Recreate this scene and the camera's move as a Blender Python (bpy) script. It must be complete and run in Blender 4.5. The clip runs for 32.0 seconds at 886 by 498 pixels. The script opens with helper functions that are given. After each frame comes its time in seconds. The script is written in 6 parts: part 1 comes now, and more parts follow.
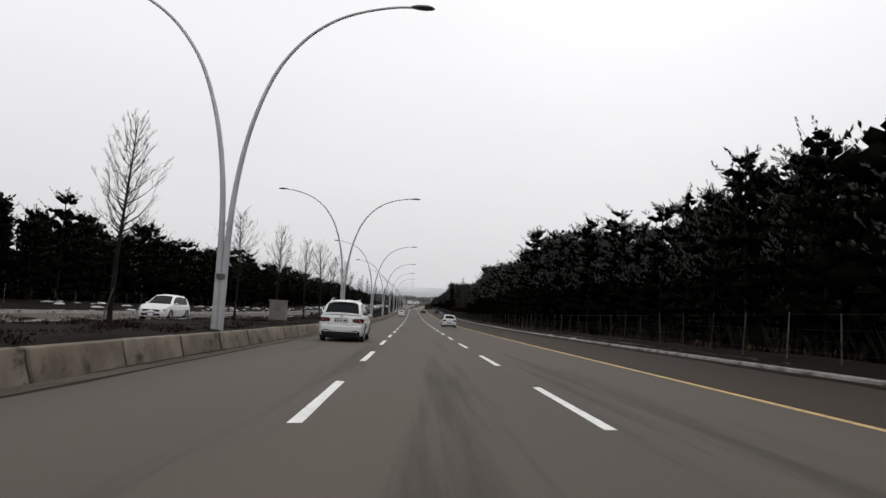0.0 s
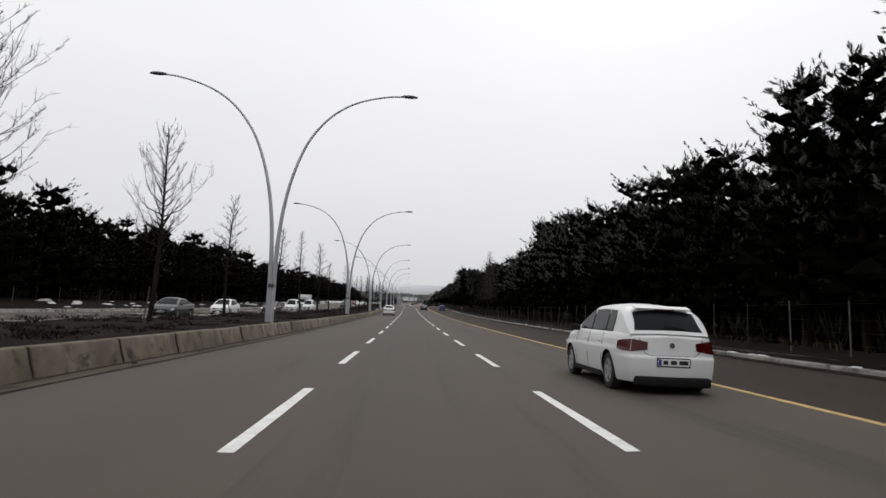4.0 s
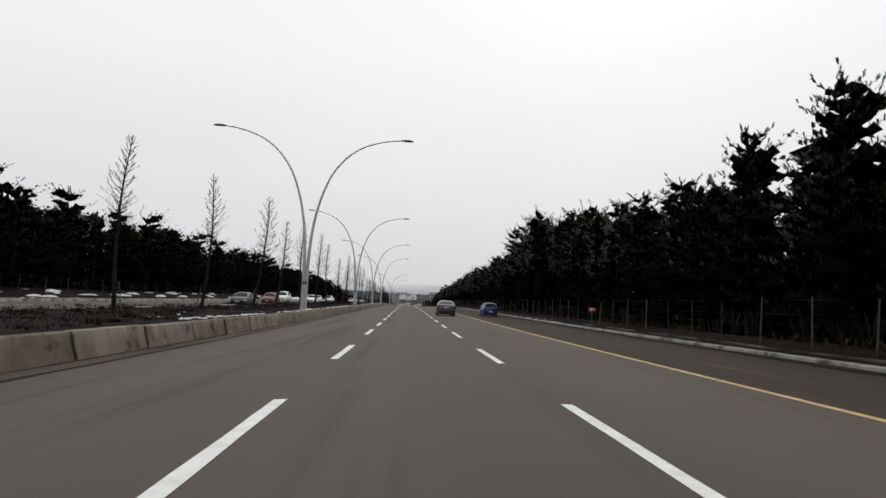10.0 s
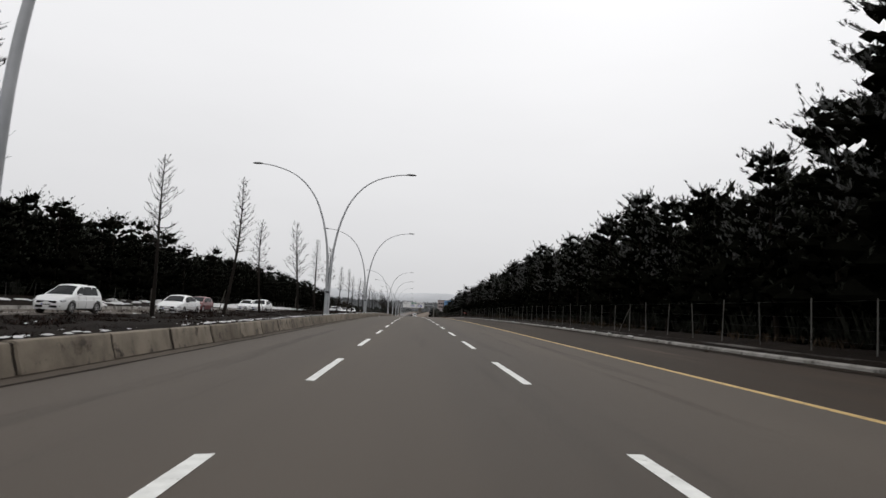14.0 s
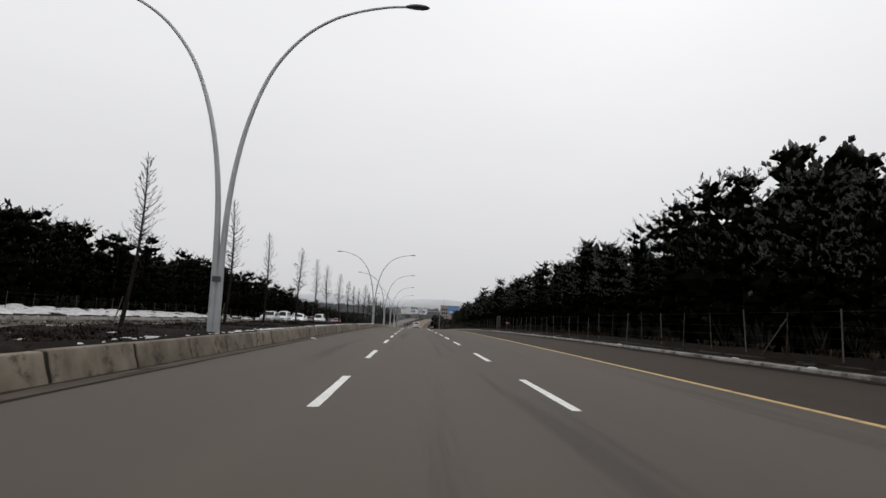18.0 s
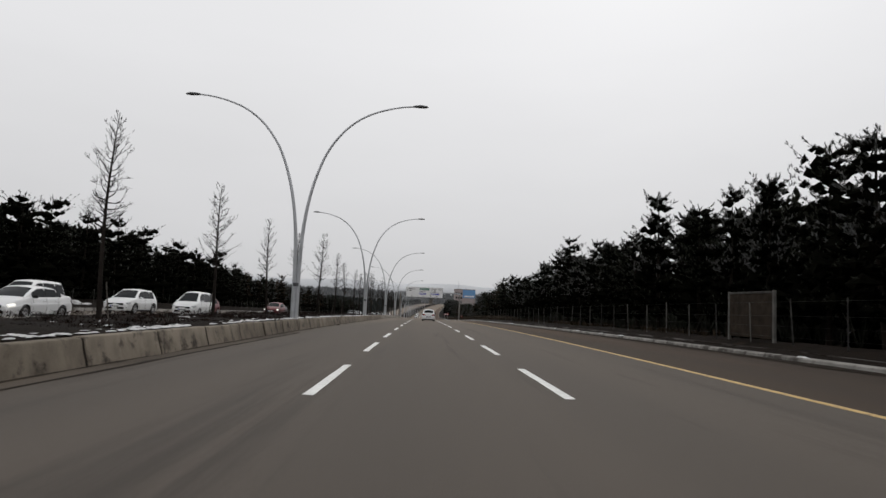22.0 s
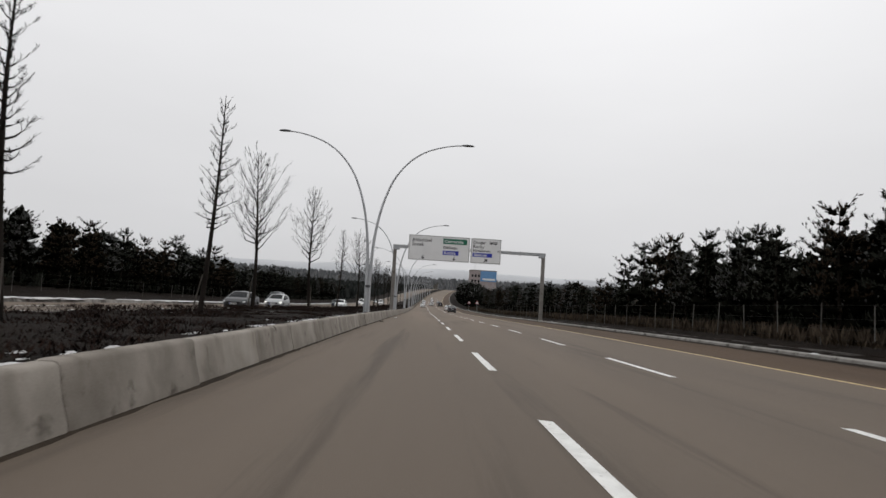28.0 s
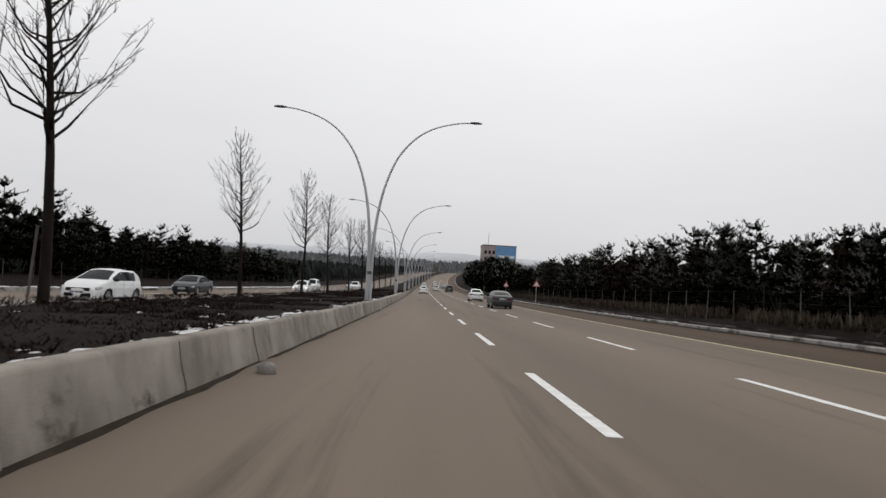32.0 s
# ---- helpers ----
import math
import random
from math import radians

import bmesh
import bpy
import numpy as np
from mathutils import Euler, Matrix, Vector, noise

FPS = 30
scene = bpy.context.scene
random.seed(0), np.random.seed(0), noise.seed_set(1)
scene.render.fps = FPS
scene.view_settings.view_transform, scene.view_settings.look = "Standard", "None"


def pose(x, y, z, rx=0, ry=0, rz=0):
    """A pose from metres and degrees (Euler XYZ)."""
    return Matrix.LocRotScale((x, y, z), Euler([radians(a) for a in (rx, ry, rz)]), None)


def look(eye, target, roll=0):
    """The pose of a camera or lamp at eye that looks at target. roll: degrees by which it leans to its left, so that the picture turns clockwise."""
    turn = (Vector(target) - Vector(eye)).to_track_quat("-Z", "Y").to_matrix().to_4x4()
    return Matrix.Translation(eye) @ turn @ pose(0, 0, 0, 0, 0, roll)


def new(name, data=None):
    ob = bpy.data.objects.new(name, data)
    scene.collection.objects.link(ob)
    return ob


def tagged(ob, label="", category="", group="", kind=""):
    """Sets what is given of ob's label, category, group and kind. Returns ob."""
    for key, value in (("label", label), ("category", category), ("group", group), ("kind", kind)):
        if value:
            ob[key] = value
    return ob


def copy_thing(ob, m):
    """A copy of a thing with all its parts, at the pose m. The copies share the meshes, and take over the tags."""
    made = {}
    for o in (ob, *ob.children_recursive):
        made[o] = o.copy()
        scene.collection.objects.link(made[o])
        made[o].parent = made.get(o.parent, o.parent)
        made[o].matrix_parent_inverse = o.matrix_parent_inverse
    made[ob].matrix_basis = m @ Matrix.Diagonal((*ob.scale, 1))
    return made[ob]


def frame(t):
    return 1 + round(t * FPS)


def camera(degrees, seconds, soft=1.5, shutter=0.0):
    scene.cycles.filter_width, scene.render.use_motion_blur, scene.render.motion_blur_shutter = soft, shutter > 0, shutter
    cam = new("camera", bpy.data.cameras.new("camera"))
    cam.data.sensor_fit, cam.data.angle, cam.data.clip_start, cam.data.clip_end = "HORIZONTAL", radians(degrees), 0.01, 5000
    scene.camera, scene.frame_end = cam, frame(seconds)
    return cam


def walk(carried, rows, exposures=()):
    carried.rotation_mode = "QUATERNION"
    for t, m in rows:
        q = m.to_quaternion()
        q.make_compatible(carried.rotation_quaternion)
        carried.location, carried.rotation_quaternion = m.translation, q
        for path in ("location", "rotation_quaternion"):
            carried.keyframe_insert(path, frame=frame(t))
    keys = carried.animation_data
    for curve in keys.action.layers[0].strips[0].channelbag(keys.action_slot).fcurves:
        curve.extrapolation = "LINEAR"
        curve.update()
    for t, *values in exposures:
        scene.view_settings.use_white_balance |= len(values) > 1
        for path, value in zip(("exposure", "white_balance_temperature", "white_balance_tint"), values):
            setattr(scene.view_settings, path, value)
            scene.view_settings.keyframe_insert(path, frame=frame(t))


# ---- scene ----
# ---- plan: the road runs along +y, metres ----
CROSSFALL = 0.01
EYE = 1.18
PROFILE = [ (-50, 0.02), (0, -0.82), (50, -1.80), (100, -2.57), (150, -2.95), (200, -3.03), (250, -2.74), (300, -2.43), (350, -2.41), (400, -2.67), (450, -3.40), (500, -4.33), (550, -5.60), (600, -6.93), (650, -7.82), (700, -8.64) ]
POLES = [ 26.0, 60.7, 100.4, 136.7, 173.9, 211.1, 249.1, 287.2, 325.1, 404.8, 443.1, 481.3, 520.4, 560.0, 600.4, 639.3, 677.2 ]
ROWS = [
    (0.0, -0.58, 5.82, 95.15, -3.26, -2.75),
    (1.0, -0.39, 22.73, 95.51, -2.87, -3.00),
    (2.0, -0.24, 39.32, 95.53, -2.76, -3.18),
    (3.0, -0.21, 55.28, 95.79, -2.52, -2.44),
    (4.0, -0.32, 71.20, 94.98, -2.50, -3.04),
    (4.5, -0.30, 79.05, 95.19, -2.62, -2.73),
    (6.5, -0.26, 114.09, 95.92, -2.86, -2.82),
    (7.0, -0.30, 121.05, 95.82, -2.82, -3.18),
    (8.0, -0.25, 137.82, 96.34, -2.24, -2.78),
    (9.0, -0.30, 154.53, 96.23, -2.94, -2.70),
    (10.0, -0.33, 171.90, 95.08, -2.90, -3.26),
    (11.0, -0.19, 188.41, 95.76, -2.34, -3.29),
    (12.0, -0.20, 205.98, 96.31, -2.80, -3.45),
    (13.0, -0.19, 223.01, 95.68, -2.92, -2.98),
    (14.0, -0.20, 239.50, 95.82, -2.59, -2.73),
    (15.0, -0.40, 256.45, 95.77, -3.12, -2.98),
    (15.5, -0.39, 265.15, 96.14, -2.81, -2.63),
    (17.5, -0.56, 297.48, 96.28, -2.41, -2.76),
    (18.0, -0.54, 305.21, 96.41, -2.63, -2.77),
    (19.0, -0.45, 323.24, 96.04, -2.87, -2.62),
    (20.0, -0.40, 340.17, 95.61, -3.02, -2.43),
    (21.0, -0.28, 356.68, 95.63, -1.95, -1.98),
    (22.0, -0.33, 373.21, 95.05, -2.63, -1.85),
    (23.0, -0.35, 388.96, 94.97, -2.96, -1.61),
    (24.0, -0.54, 405.98, 95.68, -2.11, -0.85),
    (25.0, -0.92, 422.61, 95.71, -2.07, -0.98),
    (26.0, -1.75, 441.33, 95.17, -2.39, -0.28),
    (26.5, -2.10, 450.50, 95.05, -2.62, 0.25),
    (28.5, -3.29, 490.59, 93.54, -3.56, -2.08),
    (29.0, -3.33, 500.02, 93.41, -3.51, -1.69),
    (30.0, -3.40, 521.41, 93.00, -2.70, -0.82),
    (31.0, -3.63, 542.37, 92.88, -3.27, -1.51),
    (32.0, -3.48, 563.11, 92.50, -3.11, -1.82),
]


# the road's height: measured knots, then a dip and a long rise to the far bend
_k = PROFILE + [(760, -8.9), (830, -8.9), (920, -7.2), (1050, -4.2), (1200, -1.2), (1500, 2.0), (6000, 2.0)]
_gy = np.arange(-300.0, 6000.0, 10.0)
_gz = np.interp(_gy, [a for a, _ in _k], [b for _, b in _k])
for _ in range(4):
    _gz[1:-1] = (_gz[:-2] + 2 * _gz[1:-1] + _gz[2:]) / 4


def gz(y, x=0.0):
    """Height of the paved surface at y."""
    return float(np.interp(y, _gy, _gz)) + CROSSFALL * max(-8.0, min(12.0, x))


def bend(y):
    """Sideways shift of the whole road: straight, then a slow bend."""
    return 0.0 if y < 700 else 22.0 * ((min(y, 1300) - 700) / 460.0) ** 2


# ---- camera ----
cam = camera(70.0, 32.0, soft=1.5, shutter=0.06)
walk(cam, [(t, pose(x, y, gz(y, x) + EYE, rx, ry, rz)) for t, x, y, rx, ry, rz in ROWS],
     exposures=[(0.0, 0.08), (14.0, 0.04), (20.0, -0.08), (26.0, -0.12), (29.0, 0.0), (32.0, 0.02)])

# ---- light: a white overcast winter sky ----
world = bpy.data.worlds.new("overcast_sky")
scene.world = world
world.use_nodes = True
wn, wl = world.node_tree.nodes, world.node_tree.links
sky = wn.new("ShaderNodeTexSky")
sky.sky_type = "NISHITA"
sky.sun_disc = False
sky.sun_elevation, sky.sun_rotation = radians(42), radians(20)
sky.air_density, sky.dust_density = 1.0, 6.0
grey = wn.new("ShaderNodeHueSaturation")
grey.inputs["Saturation"].default_value = 0.06
grey.inputs["Value"].default_value = 0.10
cloud = wn.new("ShaderNodeMix")
cloud.data_type = "RGBA"
cloud.inputs["Factor"].default_value = 0.965
# overcast: greyer towards the horizon, with faint banks of cloud
where, part_z, height = wn.new("ShaderNodeTexCoord"), wn.new("ShaderNodeSeparateXYZ"), wn.new("ShaderNodeValToRGB")
bank, lift, spread = wn.new("ShaderNodeTexNoise"), wn.new("ShaderNodeMath"), wn.new("ShaderNodeMapping")
spread.inputs["Scale"].default_value = (1.0, 1.0, 3.5)
bank.inputs["Scale"].default_value, bank.inputs["Detail"].default_value = 2.2, 5
lift.operation = "MULTIPLY_ADD"
lift.inputs[1].default_value = 0.16
for e, (at, v) in zip((height.color_ramp.elements[0], height.color_ramp.elements[1], height.color_ramp.elements.new(0.26), height.color_ramp.elements.new(0.46)),
                      ((0.08, 0.64), (1.0, 0.96), (0.26, 0.75), (0.46, 0.87))):
    e.position, e.color = at, (v, v, v * 1.02, 1)
wl.new(where.outputs["Generated"], part_z.inputs[0])
wl.new(where.outputs["Generated"], spread.inputs["Vector"])
wl.new(spread.outputs["Vector"], bank.inputs["Vector"])
wl.new(bank.outputs["Fac"], lift.inputs[0])
wl.new(part_z.outputs["Z"], lift.inputs[2])
wl.new(lift.outputs[0], height.inputs["Fac"])
wl.new(height.outputs["Color"], cloud.inputs["B"])
wl.new(sky.outputs["Color"], grey.inputs["Color"])
wl.new(grey.outputs["Color"], cloud.inputs["A"])
wl.new(cloud.outputs["Result"], wn["Background"].inputs["Color"])
wn["Background"].inputs["Strength"].default_value = 1.0
sun = new("sun", bpy.data.lights.new("sun", "SUN"))
sun.data.energy, sun.data.angle, sun.data.color = 0.5, radians(40), (1.0, 0.98, 0.95)
sun.matrix_world = look((0, 0, 60), (-14, -38, 14))

# ---- materials ----
def mat(name, low, high, rough=0.8, scale=3.0, fine=60.0, bump=0.3, metal=0.0, stretch=(1, 1, 1), island=0.0, random_ob=0.0,
        coat=0.0, spec=0.5, streak=None, stain=None, stain_scale=0.4, stain_at=0.6, pale=None):
    """A procedural surface: colour between low and high by two scales of noise, with grain in the relief."""
    m = bpy.data.materials.new(name)
    m.use_nodes = True
    n, l = m.node_tree.nodes, m.node_tree.links
    b = n["Principled BSDF"]
    b.inputs["Metallic"].default_value = metal
    b.inputs["Coat Weight"].default_value = coat
    b.inputs["Coat Roughness"].default_value = 0.12
    b.inputs["Specular IOR Level"].default_value = spec
    co, mp = n.new("ShaderNodeTexCoord"), n.new("ShaderNodeMapping")
    mp.inputs["Scale"].default_value = stretch
    where = co.outputs["Object"]
    if random_ob:
        # each object takes another stretch of the pattern
        roll, shove = n.new("ShaderNodeObjectInfo"), n.new("ShaderNodeVectorMath")
        shove.operation = "MULTIPLY_ADD"
        shove.inputs[1].default_value = (37.0, 61.0, 23.0)
        l.new(roll.outputs["Random"], shove.inputs[0])
        l.new(where, shove.inputs[2])
        where = shove.outputs[0]
    l.new(where, mp.inputs["Vector"])
    big, small = n.new("ShaderNodeTexNoise"), n.new("ShaderNodeTexNoise")
    big.inputs["Scale"].default_value, big.inputs["Detail"].default_value = scale, 5
    small.inputs["Scale"].default_value, small.inputs["Detail"].default_value = fine, 3
    l.new(mp.outputs["Vector"], big.inputs["Vector"])
    l.new(where, small.inputs["Vector"])
    add = n.new("ShaderNodeMath")
    add.operation = "MULTIPLY_ADD"
    add.inputs[1].default_value = 0.35
    l.new(small.outputs["Fac"], add.inputs[0])
    l.new(big.outputs["Fac"], add.inputs[2])
    fac = add.outputs[0]
    if island or random_ob:
        src = n.new("ShaderNodeNewGeometry").outputs["Random Per Island"] if island else n.new("ShaderNodeObjectInfo").outputs["Random"]
        more = n.new("ShaderNodeMath")
        more.operation = "MULTIPLY_ADD"
        more.inputs[1].default_value = island or random_ob
        l.new(src, more.inputs[0])
        l.new(fac, more.inputs[2])
        shift = n.new("ShaderNodeMath")
        shift.operation = "SUBTRACT"
        shift.inputs[1].default_value = 0.5 * (island or random_ob)
        l.new(more.outputs[0], shift.inputs[0])
        fac = shift.outputs[0]
    ramp = n.new("ShaderNodeValToRGB")
    ramp.color_ramp.elements[0].position, ramp.color_ramp.elements[1].position = 0.38, 0.95
    ramp.color_ramp.elements[0].color, ramp.color_ramp.elements[1].color = (*low, 1), (*high, 1)
    l.new(fac, ramp.inputs["Fac"])
    colour = ramp.outputs["Color"]
    if stain:
        blot, sr = n.new("ShaderNodeTexNoise"), n.new("ShaderNodeValToRGB")
        blot.inputs["Scale"].default_value, blot.inputs["Detail"].default_value = stain_scale, 8
        blot.inputs["Roughness"].default_value = 0.65
        l.new(mp.outputs["Vector"], blot.inputs["Vector"])
        sr.color_ramp.elements[0].position, sr.color_ramp.elements[1].position = stain_at - 0.06, stain_at + 0.06
        l.new(blot.outputs["Fac"], sr.inputs["Fac"])
        mix = n.new("ShaderNodeMix")
        mix.data_type = "RGBA"
        mix.inputs["B"].default_value = (*stain, 1)
        l.new(sr.outputs["Color"], mix.inputs["Factor"])
        l.new(colour, mix.inputs["A"])
        colour = mix.outputs["Result"]
    if streak:
        # runs of dirt down the face
        sm, st, sg, sx = n.new("ShaderNodeMapping"), n.new("ShaderNodeTexNoise"), n.new("ShaderNodeValToRGB"), n.new("ShaderNodeMix")
        sm.inputs["Scale"].default_value = (1.0, 1.0, 0.32)
        st.inputs["Scale"].default_value, st.inputs["Detail"].default_value = 2.6, 8
        sg.color_ramp.elements[0].position, sg.color_ramp.elements[1].position = 0.50, 0.68
        sg.color_ramp.elements[1].color = (0.42, 0.42, 0.42, 1)
        sx.data_type = "RGBA"
        sx.inputs["B"].default_value = (*streak, 1)
        l.new(where, sm.inputs["Vector"])
        l.new(sm.outputs["Vector"], st.inputs["Vector"])
        l.new(st.outputs["Fac"], sg.inputs["Fac"])
        l.new(sg.outputs["Color"], sx.inputs["Factor"])
        l.new(colour, sx.inputs["A"])
        colour = sx.outputs["Result"]
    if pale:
        # the colour is multiplied by a tint farther along y
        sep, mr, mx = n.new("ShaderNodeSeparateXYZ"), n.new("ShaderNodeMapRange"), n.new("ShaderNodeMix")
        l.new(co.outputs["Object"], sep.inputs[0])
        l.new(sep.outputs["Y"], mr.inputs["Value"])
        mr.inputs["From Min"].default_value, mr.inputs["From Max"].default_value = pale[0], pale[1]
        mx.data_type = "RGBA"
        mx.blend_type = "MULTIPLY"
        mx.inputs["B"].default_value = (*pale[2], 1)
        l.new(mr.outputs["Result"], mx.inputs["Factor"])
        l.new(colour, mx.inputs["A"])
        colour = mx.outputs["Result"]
    l.new(colour, b.inputs["Base Color"])
    rr = n.new("ShaderNodeMapRange")
    rr.inputs["To Min"].default_value, rr.inputs["To Max"].default_value = max(0.02, rough - 0.1), min(1.0, rough + 0.1)
    l.new(big.outputs["Fac"], rr.inputs["Value"])
    l.new(rr.outputs["Result"], b.inputs["Roughness"])
    if bump:
        bp = n.new("ShaderNodeBump")
        bp.inputs["Strength"].default_value, bp.inputs["Distance"].default_value = bump, 0.02
        l.new(small.outputs["Fac"], bp.inputs["Height"])
        l.new(bp.outputs["Normal"], b.inputs["Normal"])
    return m


def glass(name, colour, rough=0.05, spec=0.26):
    m = bpy.data.materials.new(name)
    m.use_nodes = True
    b = m.node_tree.nodes["Principled BSDF"]
    b.inputs["Base Color"].default_value = (*colour, 1)
    b.inputs["Roughness"].default_value = rough
    b.inputs["Specular IOR Level"].default_value = spec
    return m


def lamp_on(name, colour, strength):
    m = bpy.data.materials.new(name)
    m.use_nodes = True
    b = m.node_tree.nodes["Principled BSDF"]
    b.inputs["Base Color"].default_value = (*colour, 1)
    b.inputs["Emission Color"].default_value = (*colour, 1)
    b.inputs["Emission Strength"].default_value = strength
    return m


ASPHALT = mat("worn asphalt", (0.053, 0.0435, 0.0358), (0.100, 0.083, 0.069), 0.82, 0.35, 90, 0.35, stretch=(1, 0.03, 1),
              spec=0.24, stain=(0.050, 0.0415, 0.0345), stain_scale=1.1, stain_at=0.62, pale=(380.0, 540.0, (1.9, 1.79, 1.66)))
ASPHALT_OLD = mat("old brown asphalt", (0.020, 0.0150, 0.0112), (0.052, 0.038, 0.028), 0.9, 0.5, 80, 0.4, stretch=(1, 0.06, 1), spec=0.2,
                  stain=(0.075, 0.056, 0.042), stain_scale=0.9, stain_at=0.66, pale=(360.0, 480.0, (2.0, 1.8, 1.6)))
PAINT_WHITE = mat("white road paint", (0.55, 0.55, 0.53), (0.80, 0.80, 0.78), 0.7, 6, 120, 0.3, stain=(0.22, 0.21, 0.20), stain_scale=14, stain_at=0.66)
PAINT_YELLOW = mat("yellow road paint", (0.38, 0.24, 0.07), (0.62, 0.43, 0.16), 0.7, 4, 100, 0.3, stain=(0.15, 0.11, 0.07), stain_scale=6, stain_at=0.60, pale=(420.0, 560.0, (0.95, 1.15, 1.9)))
CONCRETE = mat("weathered concrete", (0.098, 0.081, 0.062), (0.240, 0.205, 0.163), 0.9, 1.3, 60, 0.18, random_ob=0.28, spec=0.2, streak=(0.060, 0.048, 0.037),
               stain=(0.040, 0.033, 0.027), stain_scale=1.9, stain_at=0.60)
CONCRETE_PALE = mat("paler newer concrete", (0.15, 0.132, 0.112), (0.33, 0.30, 0.265), 0.9, 1.3, 70, 0.14, random_ob=0.25, spec=0.2, streak=(0.10, 0.083, 0.066),
                    stain=(0.065, 0.054, 0.043), stain_scale=1.9, stain_at=0.64)
KERBSTONE = mat("pale kerb concrete", (0.13, 0.122, 0.110), (0.30, 0.285, 0.265), 0.9, 2, 50, 0.4, random_ob=0.3, stain=(0.055, 0.048, 0.041), stain_scale=1.2, stain_at=0.56)
SOIL = mat("dark soil and litter", (0.0045, 0.003, 0.0023), (0.014, 0.0098, 0.0072), 0.95, 1.2, 30, 0.9, spec=0.06, stain=(0.026, 0.019, 0.014), stain_scale=0.5, stain_at=0.66)
GRASSLAND = mat("dry winter ground", (0.012, 0.010, 0.008), (0.042, 0.035, 0.026), 0.95, 0.15, 20, 0.8, spec=0.06, stain=(0.55, 0.56, 0.58), stain_scale=0.08, stain_at=0.70)
SNOW = mat("old grainy snow", (0.34, 0.335, 0.33), (0.70, 0.70, 0.71), 0.75, 3, 60, 0.6, stain=(0.24, 0.21, 0.18), stain_scale=2.2, stain_at=0.68)
HEATHER = mat("brown heather", (0.004, 0.0026, 0.002), (0.018, 0.0100, 0.0072), 0.95, 2, 40, 0.0, island=0.9, spec=0.05)
DRY_GRASS = mat("dry grass", (0.010, 0.0075, 0.005), (0.050, 0.037, 0.025), 0.95, 2, 40, 0.0, island=0.8, spec=0.05)
NEEDLES = mat("dark pine needles", (0.0035, 0.0042, 0.003), (0.046, 0.049, 0.038), 0.8, 6.0, 40, 0.0, island=0.3, spec=0.06)
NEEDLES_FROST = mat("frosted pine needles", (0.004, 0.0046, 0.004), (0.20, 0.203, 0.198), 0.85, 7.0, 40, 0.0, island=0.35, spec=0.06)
NEEDLES_RED = mat("browned pine needles", (0.007, 0.006, 0.004), (0.060, 0.040, 0.026), 0.85, 6.0, 40, 0.0, island=0.5, spec=0.06)
# young needles, made paler than the others to carry some haze
NEEDLES_YOUNG = mat("hazed grey-green young pine needles", (0.010, 0.0115, 0.009), (0.050, 0.053, 0.042), 0.85, 0.8, 30, 0.0, island=0.8, spec=0.06)
# near-black colour puts the shade inside the crowns into the needles
SHADE_NEEDLES = mat("near-black inner needles as shade", (0.0018, 0.002, 0.0015), (0.006, 0.0062, 0.0045), 0.95, 3, 30, 0.0, spec=0.0)
BARK = mat("pine bark", (0.006, 0.005, 0.004), (0.022, 0.017, 0.013), 0.95, 5, 40, 0.8, stretch=(1, 1, 0.25), spec=0.1)
TWIGS = mat("bare grey-brown bark", (0.007, 0.0056, 0.0048), (0.028, 0.0225, 0.019), 0.95, 5, 40, 0.5, stretch=(1, 1, 0.25), spec=0.1)
TWIGS_BROWN = mat("grey-brown hanging twigs", (0.025, 0.021, 0.018), (0.10, 0.088, 0.078), 0.95, 3, 30, 0.2, spec=0.1)
GRIT = mat("gutter grit", (0.012, 0.009, 0.0068), (0.050, 0.038, 0.028), 0.95, 3, 60, 0.6, spec=0.1)
GUTTER = mat("dusty gutter concrete", (0.052, 0.043, 0.035), (0.108, 0.090, 0.073), 0.95, 1.2, 60, 0.5, stretch=(1, 0.2, 1), spec=0.12, stain=(0.030, 0.024, 0.019), stain_scale=2.2, stain_at=0.60)
SEAM = mat("dirt in the seam", (0.012, 0.009, 0.007), (0.030, 0.023, 0.018), 0.95, 3, 60, 0.6, spec=0.1)
KERB_FOOT = mat("dark kerb foot", (0.008, 0.006, 0.0045), (0.034, 0.025, 0.018), 0.95, 3, 60, 0.8, spec=0.1)
EDGING = mat("dirty edging concrete", (0.020, 0.017, 0.015), (0.15, 0.14, 0.13), 0.95, 1.2, 50, 0.5, stretch=(1, 0.3, 1), spec=0.1, stain=(0.016, 0.012, 0.009), stain_scale=1.5, stain_at=0.50)
TWIGS_FROST = mat("frosted twigs", (0.30, 0.29, 0.29), (0.60, 0.59, 0.60), 0.95, 3, 30, 0.2)
STAKE = mat("grey wooden stake", (0.045, 0.038, 0.031), (0.11, 0.095, 0.08), 0.9, 4, 40, 0.5)
GALV = mat("galvanised steel", (0.36, 0.37, 0.385), (0.52, 0.53, 0.55), 0.55, 2, 50, 0.1, metal=0.35)
PALE_GRASS = mat("tall dry grass", (0.030, 0.023, 0.017), (0.085, 0.066, 0.048), 0.95, 2, 40, 0.0, island=0.8, spec=0.05)
GANTRY_POST = mat("weathered gantry post", (0.13, 0.118, 0.106), (0.24, 0.222, 0.205), 0.6, 1.5, 40, 0.15, metal=0.15, stain=(0.10, 0.085, 0.07), stain_scale=1.6, stain_at=0.62)
GANTRY_GREY = mat("grey gantry paint", (0.28, 0.29, 0.30), (0.40, 0.41, 0.42), 0.55, 1.2, 40, 0.1, metal=0.2, stain=(0.2, 0.2, 0.2), stain_scale=1.0, stain_at=0.68)
